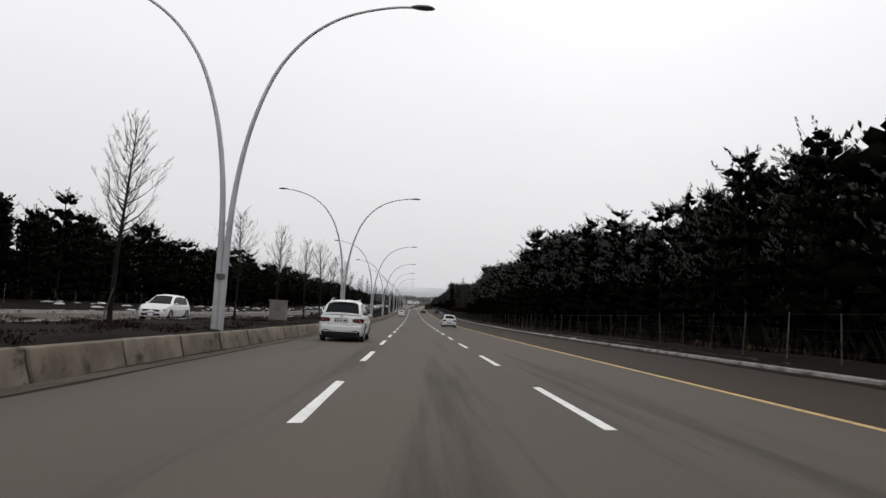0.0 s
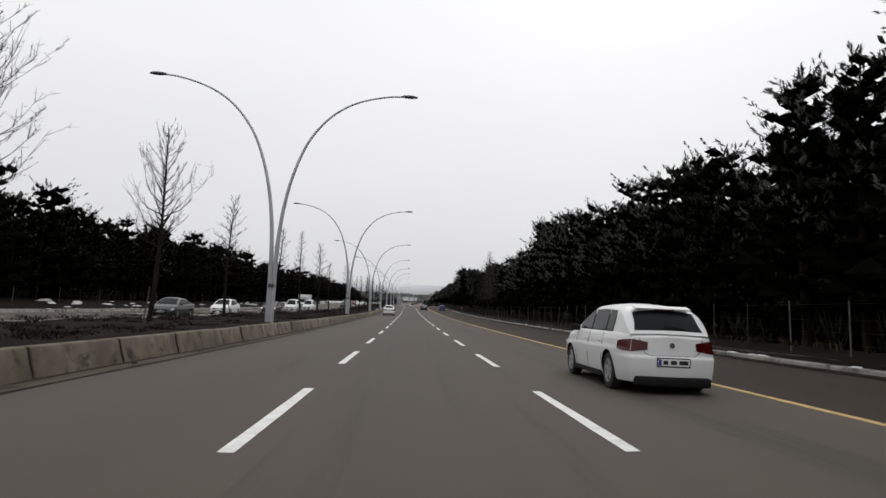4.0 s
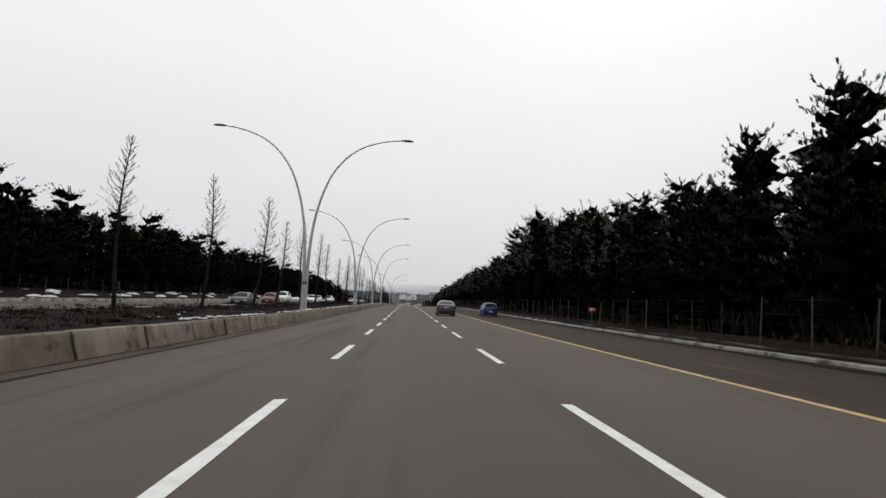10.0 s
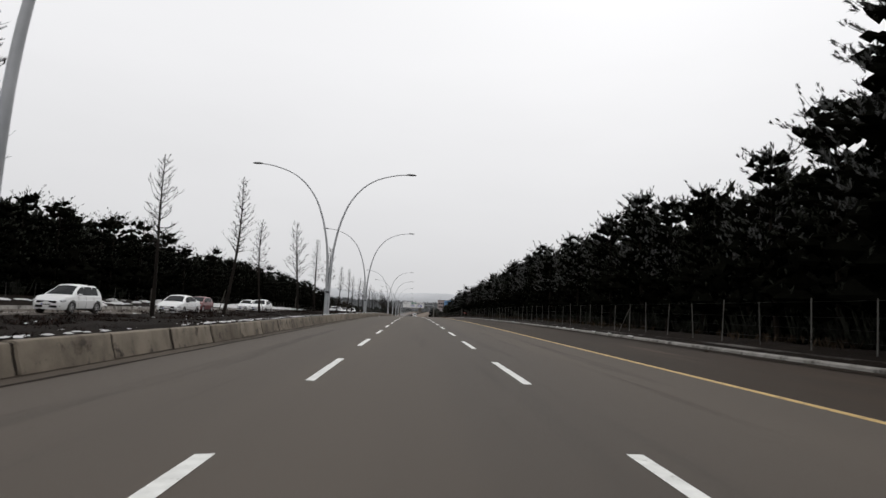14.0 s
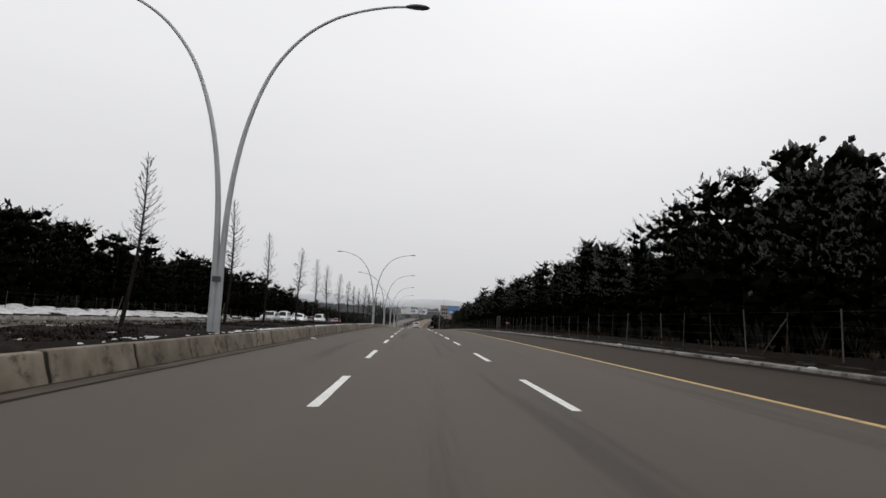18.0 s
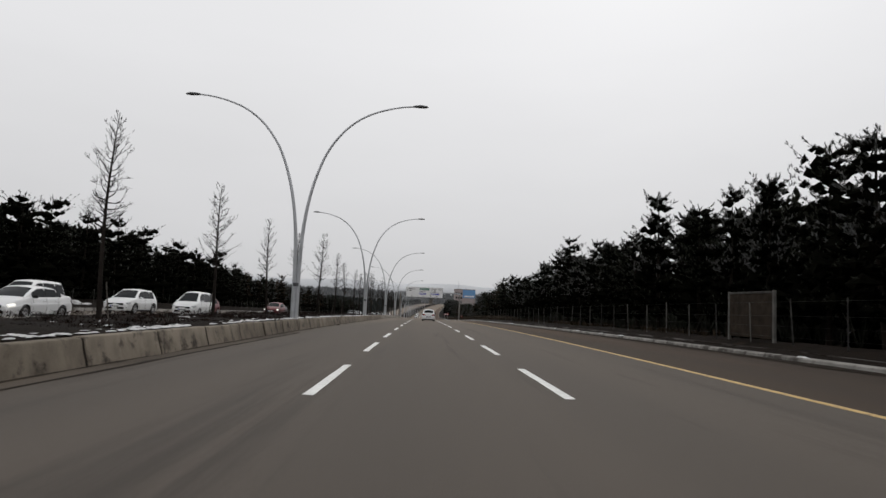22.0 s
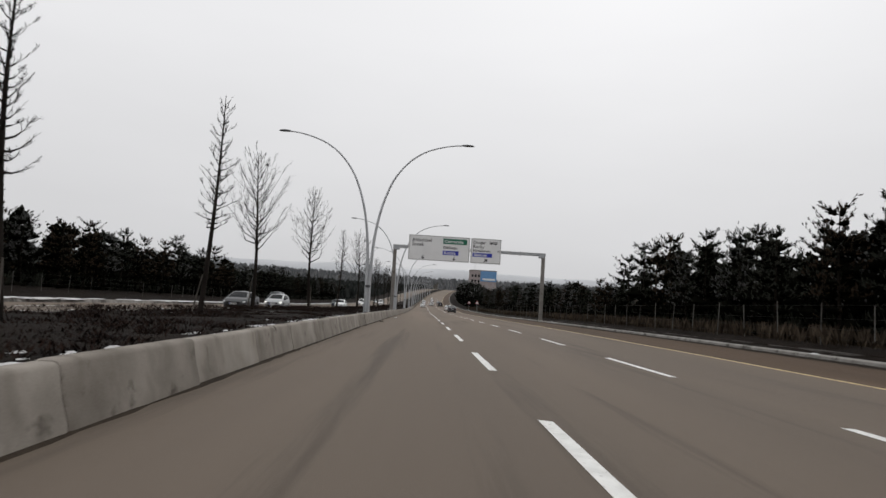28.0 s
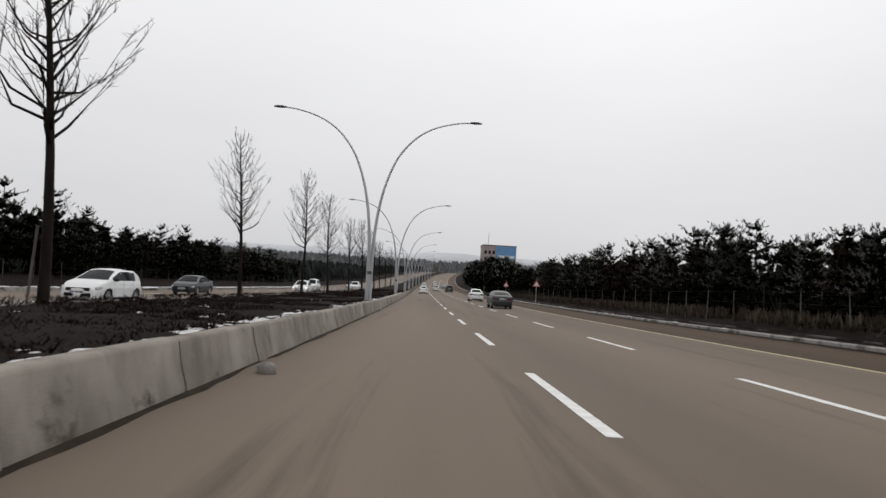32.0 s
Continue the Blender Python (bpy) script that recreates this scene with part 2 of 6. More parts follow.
DARK_METAL = mat("dark lamp housing", (0.06, 0.062, 0.066), (0.12, 0.122, 0.128), 0.5, 4, 50, 0.1, metal=0.3)
POST = mat("weathered fence post", (0.016, 0.015, 0.014), (0.12, 0.115, 0.105), 0.9, 4, 40, 0.3, random_ob=0.6)
WIRE = mat("fence wire", (0.05, 0.05, 0.05), (0.09, 0.09, 0.09), 0.6, 4, 40, 0.0, metal=0.5)
SIGN_WHITE = mat("white sign sheet", (0.66, 0.66, 0.66), (0.78, 0.78, 0.78), 0.45, 0.8, 20, 0.0)
SIGN_GREEN = mat("green sign sheet", (0.0, 0.10, 0.055), (0.0, 0.14, 0.08), 0.45, 1, 20, 0.0)
SIGN_BLUE = mat("blue sign sheet", (0.010, 0.022, 0.30), (0.016, 0.034, 0.38), 0.45, 1, 20, 0.0)
SIGN_BLACK = mat("black lettering", (0.010, 0.010, 0.011), (0.020, 0.020, 0.022), 0.5, 4, 30, 0.0)
SIGN_RED = mat("red sheet", (0.38, 0.035, 0.025), (0.50, 0.06, 0.04), 0.5, 4, 30, 0.0)
TYRE = mat("tyre rubber", (0.010, 0.010, 0.010), (0.028, 0.027, 0.026), 0.9, 8, 60, 0.2)
ALLOY = mat("alloy rim", (0.32, 0.32, 0.33), (0.50, 0.50, 0.51), 0.4, 6, 40, 0.0, metal=0.6)
BLACK_PLASTIC = mat("black plastic", (0.006, 0.006, 0.006), (0.014, 0.014, 0.014), 0.75, 6, 60, 0.1, spec=0.2)
TINTED = glass("tinted car glass", (0.010, 0.012, 0.014), 0.06, 0.08)
RED_LENS = mat("red lamp lens", (0.040, 0.0025, 0.0025), (0.085, 0.004, 0.004), 0.25, 8, 30, 0.0, coat=0.15, spec=0.3)
RED_LIT = lamp_on("lit brake lamp", (0.36, 0.010, 0.009), 0.10)
CLEAR_LENS = glass("headlamp lens", (0.42, 0.43, 0.44), 0.15, 0.4)
HEAD_LIT = lamp_on("lit headlamp", (1.0, 0.97, 0.90), 0.8)
CHROME = mat("chrome", (0.55, 0.55, 0.56), (0.70, 0.70, 0.71), 0.2, 6, 30, 0.0, metal=0.9)
# distance haze is mixed into the ridge's pale colour
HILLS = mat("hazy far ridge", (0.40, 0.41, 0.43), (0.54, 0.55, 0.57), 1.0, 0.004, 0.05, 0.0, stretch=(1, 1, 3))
# lightened a little, with distance haze put into the colour
FAR_WOODS = mat("distant woods", (0.014, 0.0165, 0.0155), (0.050, 0.054, 0.051), 0.95, 0.05, 2, 0.0, island=0.6, spec=0.05)

# pale grey puts distance haze into the colour of the hillside trees
HAZED_WOODS = mat("haze-paled distant woods", (0.10, 0.105, 0.11), (0.24, 0.245, 0.25), 0.95, 0.05, 2, 0.0, island=0.6, spec=0.05)


def paint(name, c, flake=0.0):
    return mat(name, tuple(v * 0.88 for v in c), c, 0.38, 1.3, 30, 0.0, metal=flake, coat=0.22, spec=0.35,
               stain=tuple(v * 0.72 + 0.012 for v in c), stain_scale=1.5, stain_at=0.70)


CAR_WHITE = paint("white car paint", (0.74, 0.745, 0.75))
CAR_SILVER = paint("silver car paint", (0.36, 0.37, 0.38), 0.3)
CAR_GREY = paint("blue-grey car paint", (0.024, 0.032, 0.037), 0.2)
CAR_DARK = paint("dark grey car paint", (0.030, 0.032, 0.036), 0.2)
CAR_RED = paint("red car paint", (0.12, 0.007, 0.011))
CAR_BLUE = paint("blue car paint", (0.006, 0.014, 0.12))


# ---- mesh helpers ----
def link(name, verts, faces, material, parent=None, label="", smooth=None):
    me = bpy.data.meshes.new(name)
    me.from_pydata(verts, [], faces)
    me.materials.append(material)
    me.update()
    if smooth is not None:
        me.shade_smooth()
        me.set_sharp_from_angle(angle=radians(smooth))
    ob = new(name, me)
    if parent:
        ob.parent = parent
    if label:
        ob["label"] = label
    return ob


def link_triangles(name, verts, tris, material, parent):
    """A large mesh of triangles alone, from arrays."""
    me = bpy.data.meshes.new(name)
    me.vertices.add(len(verts))
    me.vertices.foreach_set("co", verts.astype(np.float32).ravel())
    me.loops.add(tris.size)
    me.loops.foreach_set("vertex_index", tris.astype(np.int32).ravel())
    me.polygons.add(len(tris))
    me.polygons.foreach_set("loop_start", np.arange(0, tris.size, 3, dtype=np.int32))
    me.materials.append(material)
    me.update(calc_edges=True)
    me.validate()
    ob = new(name, me)
    ob.parent = parent
    return ob


def part(name, bm, material, parent=None, label="", smooth=None):
    """Links a bmesh as one mesh object under a thing."""
    me = bpy.data.meshes.new(name)
    bm.normal_update()
    bm.to_mesh(me)
    bm.free()
    me.materials.append(material)
    if smooth is not None:
        me.shade_smooth()
        me.set_sharp_from_angle(angle=radians(smooth))
    ob = new(name, me)
    if parent:
        ob.parent = parent
    if label:
        ob["label"] = label
    return ob


def empty(name, m=None):
    ob = new(name)
    ob.empty_display_size = 0.3
    if m is not None:
        ob.matrix_basis = m
    return ob


def box_bm(size, at=(0, 0, 0), bevel=0.0, rot=None, taper=1.0, segments=2):
    """A bevelled box, centred at a point; taper shrinks its top."""
    bm = bmesh.new()
    bmesh.ops.create_cube(bm, size=1)
    for v in bm.verts:
        k = taper if v.co.z > 0 else 1.0
        v.co = Vector((v.co.x * size[0] * k, v.co.y * size[1] * k, v.co.z * size[2]))
    if bevel:
        bmesh.ops.bevel(bm, geom=bm.edges[:], offset=bevel, segments=segments, profile=0.6, affect="EDGES")
    if rot:
        bmesh.ops.transform(bm, matrix=Euler([radians(a) for a in rot]).to_matrix().to_4x4(), verts=bm.verts)
    bmesh.ops.translate(bm, vec=at, verts=bm.verts)
    return bm


def tube(points, radii, sides=8, verts=None, faces=None, cap=True):
    """A tapered tube along points, added to verts and faces."""
    verts = [] if verts is None else verts
    faces = [] if faces is None else faces
    base = len(verts)
    pts = [Vector(p) for p in points]
    for i, p in enumerate(pts):
        d = (pts[min(i + 1, len(pts) - 1)] - pts[max(i - 1, 0)]).normalized()
        a = d.cross(Vector((0, 1, 0.01)) if abs(d.y) < 0.9 else Vector((1, 0, 0))).normalized()
        b = d.cross(a)
        for k in range(sides):
            w = 2 * math.pi * k / sides
            verts.append(tuple(p + (a * math.cos(w) + b * math.sin(w)) * radii[i]))
    for i in range(len(pts) - 1):
        for k in range(sides):
            q = base + i * sides
            faces.append((q + k, q + (k + 1) % sides, q + sides + (k + 1) % sides, q + sides + k))
    if cap:
        faces.append(tuple(range(base + sides - 1, base - 1, -1)))
        faces.append(tuple(range(base + (len(pts) - 1) * sides, base + len(pts) * sides)))
    return verts, faces


def along(name, section, material, y0, y1, step=10.0, smooth=40, rough=0.0, closed=False):
    """A long strip: a cross-section of (x, z) swept along the road; rough lifts inner points at random."""
    ys = list(np.arange(y0, y1, step)) + [y1]
    verts, faces = [], []
    k = len(section)
    rnd = random.Random(name)
    for y in ys:
        for i, (x, z) in enumerate(section):
            lift = rnd.uniform(-rough, rough) if 0 < i < k - 1 else 0.0
            verts.append((x + bend(y), y, gz(y, x) + z + lift))
    for j in range(len(ys) - 1):
        for i in range(k if closed else k - 1):
            a, b = j * k + i, j * k + (i + 1) % k
            faces.append((a, b, b + k, a + k))
    if closed:
        faces.append(tuple(range(k - 1, -1, -1)))
        faces.append(tuple(range((len(ys) - 1) * k, len(ys) * k)))
    return link(name, verts, faces, material, smooth=smooth)


def widen(y):
    """The shoulder is wider before the last third of the way."""
    s = max(0.0, min(1.0, (y - 360.0) / 80.0))
    return 1.2 * (1 - s * s * (3 - 2 * s))


def sweep(name, section, material, y0, y1, step=10.0, smooth=40, rough=0.0):
    """Like along(), for strips at the right edge, which follow the shoulder's width."""
    ob = along(name, section, material, y0, y1, step, smooth, rough)
    for v in ob.data.vertices:
        if v.co.x - bend(v.co.y) > 7.0:
            v.co.x += widen(v.co.y)
    return ob


Y0, Y1 = -80.0, 1250.0

# ---- ground: one sheet out to the hills ----
def build_ground():
    xs = [-3000, -1800, -1000, -600, -350, -200, -120, -70, -45, -34, -29.5, -27.5, -15.2, -5, 5, 12.3, 13.8, 20, 35, 70, 120, 200, 350, 600, 1000, 1800, 3000]
    ys = list(range(-300, 700, 20)) + list(range(700, 1300, 30)) + [1350, 1420, 1500, 1600, 1750, 1950, 2200, 2600, 3200, 4000]
    verts, faces = [], []
    for y in ys:
        for x in xs:
            if -28 < x < 12.5:
                z = gz(y) - 0.45
            else:
                d = (x - 13.0) if x > 0 else (-28.0 - x)
                z = gz(y) + 0.25 + min(d, 20.0) * 0.02 + 2.5 * min(1.0, d / 300.0) * (noise.noise((x * 0.01, y * 0.01, 0)) + 0.3)
                far = min(1.0, max(0.0, (d - 60) / 1200.0))
                z += 26 * far * (0.6 + noise.noise((x * 0.002, y * 0.002, 3.1)))
            if y > 1250:
                r = min(1.0, (y - 1250) / 350.0)
                z += 12 * r * r * (3 - 2 * r)
            verts.append((x + bend(y), y, z))
    k = len(xs)
    for j in range(len(ys) - 1):
        for i in range(k - 1):
            a = j * k + i
            faces.append((a, a + 1, a + 1 + k, a + k))
    return link("ground", verts, faces, GRASSLAND, smooth=60)


tagged(build_ground(), "dry brown winter ground with thin snow, rising to wooded hills", "ground", kind="structure")

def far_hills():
    """A plain ridge on the horizon, pale with the haze in its colour."""
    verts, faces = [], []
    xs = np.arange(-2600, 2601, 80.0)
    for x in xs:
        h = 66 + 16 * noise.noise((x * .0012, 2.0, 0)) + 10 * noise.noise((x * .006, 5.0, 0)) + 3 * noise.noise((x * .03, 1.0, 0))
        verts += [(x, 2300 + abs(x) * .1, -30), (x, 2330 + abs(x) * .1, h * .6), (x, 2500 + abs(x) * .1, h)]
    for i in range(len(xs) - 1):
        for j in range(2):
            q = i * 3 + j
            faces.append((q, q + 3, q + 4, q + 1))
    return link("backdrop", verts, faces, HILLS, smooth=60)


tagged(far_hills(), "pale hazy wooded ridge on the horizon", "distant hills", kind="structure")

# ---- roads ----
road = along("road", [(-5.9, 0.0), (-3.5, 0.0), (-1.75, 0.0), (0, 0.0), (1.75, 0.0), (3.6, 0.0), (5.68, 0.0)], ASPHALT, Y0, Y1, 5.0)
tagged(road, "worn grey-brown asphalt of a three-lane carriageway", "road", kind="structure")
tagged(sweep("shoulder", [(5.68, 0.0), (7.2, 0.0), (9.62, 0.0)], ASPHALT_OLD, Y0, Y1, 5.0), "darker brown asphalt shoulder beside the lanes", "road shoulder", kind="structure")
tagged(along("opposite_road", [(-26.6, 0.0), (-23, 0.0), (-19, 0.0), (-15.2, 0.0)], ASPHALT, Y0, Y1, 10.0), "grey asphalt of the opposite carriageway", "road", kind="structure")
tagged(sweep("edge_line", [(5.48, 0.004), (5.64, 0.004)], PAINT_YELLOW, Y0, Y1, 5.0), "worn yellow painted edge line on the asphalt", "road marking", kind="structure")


def ragged_strip(name, label, category, material, edge, y1, foot, out, depth, seed, wander=.16):
    """Dirt, a dark strip or a worn band along an edge, its border ragged: from the foot line out towards the lanes."""
    verts, faces = [], []
    ys = np.arange(Y0, y1, 0.45)
    for y in ys:
        w = wander * max(0.0, .45 + noise.noise((y * .35, seed, 0)) + .5 * noise.noise((y * 1.9, seed + 4.0, 0)))
        x, side = edge(y), (1 if foot >= 0 else -1)
        for d, z in ((0, depth), (foot * .5, depth * .7 + .003), (foot + side * w * .4, depth * .25 + .004), (foot + side * (out + w), .004)):
            verts.append((x + d + bend(y), y, gz(y, x) + z))
    for j in range(len(ys) - 1):
        for i in range(3):
            a = j * 4 + i
            faces.append((a, a + 1, a + 5, a + 4) if foot >= 0 else (a + 1, a, a + 4, a + 5))
    return tagged(link(name, verts, faces, material, smooth=60), label, category, kind="structure")


def barrier_x(y):
    return -5.95 - .10 * min(1, max(0, (y - 440) / 60))


along("gutter", [(-5.84, 0.006), (-5.60, 0.008), (-5.37, 0.007)], GUTTER, Y0, 400.0, 5.0)
tagged(bpy.data.objects["gutter"], "dusty brown concrete gutter along the barrier", "gutter", kind="structure")
# its dark colour covers gathered dirt and the barrier's contact shade
ragged_strip("gutter_dirt", "dark dirt with painted contact shade along the barrier's foot", "gutter dirt", GRIT, lambda y: barrier_x(y) - .04, 760.0, .17, .01, .05, 3.0)
ragged_strip("gutter_seam", "dark seam between gutter and asphalt, broken and dirty", "gutter dirt", SEAM, lambda y: -5.39, 400.0, .035, .02, .011, 9.0, .07)
ragged_strip("kerb_dirt", "dark ragged strip along the kerb's foot", "gutter dirt", KERB_FOOT, lambda y: 9.66 + widen(y), 760.0, -.16, .06, .05, 15.0, .34)


# lane dashes: lengths of paint between the lanes
_n = [0, 2, 4, 6, 8, 9, 12, 13, 15, 17, 19, 20, 22, 24, 26, 28, 29, 32, 33, 34, 35, 37, 39, 40, 42, 44, 46, 48, 53, 56, 58]
_s = [12.7, 31.5, 49.9, 67.7, 85.4, 94.3, 122.1, 130.6, 147.7, 165.4, 185.1, 195.3, 213.0, 230.9, 249.6, 268.0, 277.6, 304.8, 313.5, 323.4, 334.6, 352.3, 372.4, 381.6, 398.2,
      417.4, 435.9, 455.1, 501.9, 530.2, 549.6]
dash_starts = [12.7 - 9.0 * k for k in range(7, 0, -1)] + [float(np.interp(i, _n, _s)) for i in range(59)] + [549.6 + 9.5 * k for k in range(1, 40)]
markings = tagged(empty("lane_markings"), "white dashed lane lines, worn and chipped", "road marking", kind="structure")
dash_rnd = random.Random(5)
for lane_x in (-1.75, 1.75):
    for s in dash_starts:
        y = s + (0.35 if lane_x > 0 else 0)
        verts = []
        for yy in (y, y + 1.1, y + 2.2, y + 3.3, y + 4.35):
            for x in (lane_x - 0.075, lane_x + 0.075):
                verts.append((x + bend(yy) + dash_rnd.uniform(-.006, .006), yy + dash_rnd.uniform(-.04, .04), gz(yy, x) + 0.005))
        link("dash", verts, [(i, i + 1, i + 3, i + 2) for i in (0, 2, 4, 6)], PAINT_WHITE, markings)
far_marks = tagged(empty("opposite_lane_markings"), "white dashed lane lines on the opposite carriageway", "road marking", kind="structure")
verts, faces = [], []
for x in (-19.1, -22.8):
    for y in np.arange(-20, 900, 9.5):
        q = len(verts)
        for yy in (y, y + 4.4):
            verts += [(x - 0.07 + bend(yy), yy, gz(yy, x) + 0.005), (x + 0.07 + bend(yy), yy, gz(yy, x) + 0.005)]
        faces.append((q, q + 1, q + 3, q + 2))
tagged(link("dashes", verts, faces, PAINT_WHITE, far_marks), kind="stuff")

# ---- kerbs, verges, median ----
tagged(sweep("kerb", [(9.60, 0.0), (9.62, 0.13), (9.66, 0.16), (9.86, 0.17), (9.90, 0.15), (9.95, 0.10)], KERBSTONE, Y0, Y1, 2.5, smooth=30), "pale concrete kerb with a dusting of snow", "kerb", kind="structure")
tagged(sweep("verge", [(9.93, 0.10), (10.25, 0.16), (10.6, 0.26), (11.0, 0.40), (11.6, 0.46), (12.6, 0.42), (13.9, 0.24)], SOIL, Y0, Y1, 2.0, smooth=60, rough=0.05), "dark earth verge under the fence", "verge", kind="structure")
tagged(sweep("verge_edging", [(10.44, 0.16), (10.45, 0.26), (10.54, 0.265), (10.56, 0.18)], EDGING, Y0, 760.0, 2.5, smooth=30, rough=0.02), "low worn concrete edging behind the kerb", "edging", kind="structure")
tagged(along("median", [(-6.15, 0.35), (-6.5, 0.50), (-7.6, 0.52), (-9.0, 0.50), (-11, 0.46), (-13, 0.40), (-14.5, 0.30), (-15.0, 0.10)], SOIL, Y0, Y1, 1.5, smooth=60, rough=0.07), "raised median strip of dark earth", "median", kind="structure")
tagged(along("opposite_kerb", [(-15.45, 0.0), (-15.42, 0.24), (-15.35, 0.28), (-15.08, 0.29), (-14.98, 0.20)], KERBSTONE, Y0, Y1, 5.0, smooth=30), "low concrete edge along the opposite carriageway", "kerb", kind="structure")
tagged(along("opposite_far_kerb", [(-27.0, 0.20), (-26.95, 0.24), (-26.68, 0.24), (-26.6, 0.0)], KERBSTONE, Y0, Y1, 5.0, smooth=30), "low concrete edge with snow beyond the opposite carriageway", "kerb", kind="structure")
tagged(along("far_verge", [(-33.5, 0.9), (-31, 0.62), (-29, 0.40), (-27.6, 0.26), (-26.98, 0.20)], SOIL, Y0, Y1, 3.0, smooth=60, rough=0.12), "dark earth bank below the pines", "verge", kind="structure")


# ---- concrete median barrier, in cast pieces ----
def barrier_piece(length, gap=.032):
    section = [(-5.81, 0.0), (-5.825, 0.10), (-5.885, 0.30), (-5.93, 0.54), (-5.95, 0.57), (-5.98, 0.585), (-6.12, 0.585), (-6.16, 0.57), (-6.18, 0.3), (-6.20, 0.0)]
    k = len(section)
    verts, faces = [], []
    for y, inset in ((gap, gap + .005), (gap + .04, 0.0), (length - gap - .04, 0.0), (length - gap, gap + .005)):
        for x, z in section:
            verts.append((x + 5.95 + (-inset if x > -6.05 else inset), y, max(z - inset * (z > 0.1), -0.02)))
    for j in range(3):
        for i in range(k - 1):
            a = j * k + i
            faces.append((a, a + k, a + k + 1, a + 1))
    faces += [tuple(range(k)), tuple(range(4 * k - 1, 3 * k - 1, -1))]
    me = bpy.data.meshes.new("barrier_piece")
    me.from_pydata(verts, [], faces)
    me.materials.append(CONCRETE)
    me.shade_smooth()
    me.set_sharp_from_angle(angle=radians(28))
    return me


barrier = tagged(empty("median_barrier"), "low weathered concrete barrier of cast pieces", "road barrier", kind="structure")
piece_mesh = barrier_piece(3.0)
pale_piece_mesh = barrier_piece(3.0, .008)
pale_piece_mesh.materials[0] = CONCRETE_PALE
rnd = random.Random(11)
for i in range(238):
    y = -24.0 + 3.0 * i
    ob = new("barrier_piece", piece_mesh if y < 462 else pale_piece_mesh)
    ob.parent = barrier
    slope = math.degrees(math.atan((gz(y + 3) - gz(y)) / 3.0))
    ob.matrix_basis = pose(-5.95 - .10 * min(1, max(0, (y - 440) / 60)) + bend(y) + rnd.uniform(-.016, .016), y, gz(y, -6) - 0.01 + rnd.uniform(-.014, .010), slope, rnd.uniform(-1.0, 1.0), rnd.uniform(-.4, .4)) @ Matrix.Diagonal((1, 1, .87 + .13 * min(1.0, max(0.0, (y - 430) / 50)), 1))
verts, faces = [], []
for i in range(239):
    y = -24.0 + 3.0 * i
    if y > 462 and i % 3:
        continue
    q, x, k = len(verts), barrier_x(y) + bend(y), .87 + .13 * min(1.0, max(0.0, (y - 430) / 50))
    for yy in (y - .05, y + .05) if y < 460 else (y - .03, y + .03):
        for dx, dz in ((.118, -.02), (.105, .10), (.045, .30), (0.0, .535), (-.03, .552), (-.17, .552), (-.22, -.02)):
            verts.append((x + dx, yy, gz(y, -6) + dz * k))
    faces += [(q + m, q + 7 + m, q + 8 + m, q + 1 + m) for m in range(6)]
tagged(link("joint_dirt", verts, faces, SEAM, barrier, "dark dirt in the joints"), kind="stuff")
along("far_barrier", [(-6.20, 0.0), (-6.16, 0.57), (-5.98, 0.585), (-5.93, 0.54), (-5.86, 0.30), (-5.74, 0.10), (-5.72, 0.0)], CONCRETE, 690.0, 1250.0, 10.0, 28).parent = barrier


# ---- fences ----
def fence(name, label, xf, zf, y0, y1, gap, height, seed, brace_every):
    thing = tagged(empty(name), label, "fence", kind="structure")
    post = link("post", *tube([(0, 0, -0.3), (0, 0, height)], [0.026, 0.022], 6), POST, thing)
    first, me = True, post.data
    rnd = random.Random(seed)
    y, i = y0, 0
    tops = []
    while y < y1:
        ob = post if first else new("post", me)
        first = False
        ob.parent = thing
        x = xf(y) + bend(y)
        ob.matrix_basis = pose(x, y, gz(y, x) + zf, rnd.uniform(-3, 3), rnd.uniform(-3, 3), 0) @ Matrix.Diagonal((1, 1, rnd.uniform(.92, 1.06), 1))
        tops.append((x, y, gz(y, x) + zf))
        if i % brace_every == brace_every // 2:
            link("brace", *tube([(x, y, gz(y, x) + zf + height * 0.8), (x - 0.15, y + 1.3, gz(y, x) + zf - 0.1)], [0.022, 0.022], 6), POST, thing)
        y += gap * rnd.uniform(0.93, 1.07)
        i += 1
    for lift in (0.25, 0.6, 0.95, height - 0.08):
        link("wire", *tube([(a, b, c + lift) for a, b, c in tops], [0.004] * len(tops), 3), WIRE, thing)
    return thing


fence("roadside_fence", "grey post and wire fence along the pine wood", lambda y: 11.1 + widen(y) * 0.8, 0.40, -6.0, 650.0, 2.7, 1.50, 3, 19)
fence("opposite_fence", "grey post and wire fence beyond the opposite carriageway", lambda y: -30.6, 0.55, 10.0, 690.0, 3.4, 1.35, 4, 31)


# ---- street lamps: two bowed arms on one foot ----
def lamp_head(side):
    bm = bmesh.new()
    bmesh.ops.create_uvsphere(bm, u_segments=14, v_segments=8, radius=1)
    for v in bm.verts:
        x = v.co.x
        v.co = Vector((x * 0.42, v.co.y * 0.15 * (1.0 + 0.25 * x * side), v.co.z * (0.10 if v.co.z > 0 else 0.045)))
    bmesh.ops.translate(bm, vec=(side * 5.78, 0, 11.37 + (.22 if side < 0 else 0)), verts=bm.verts)
    return bm


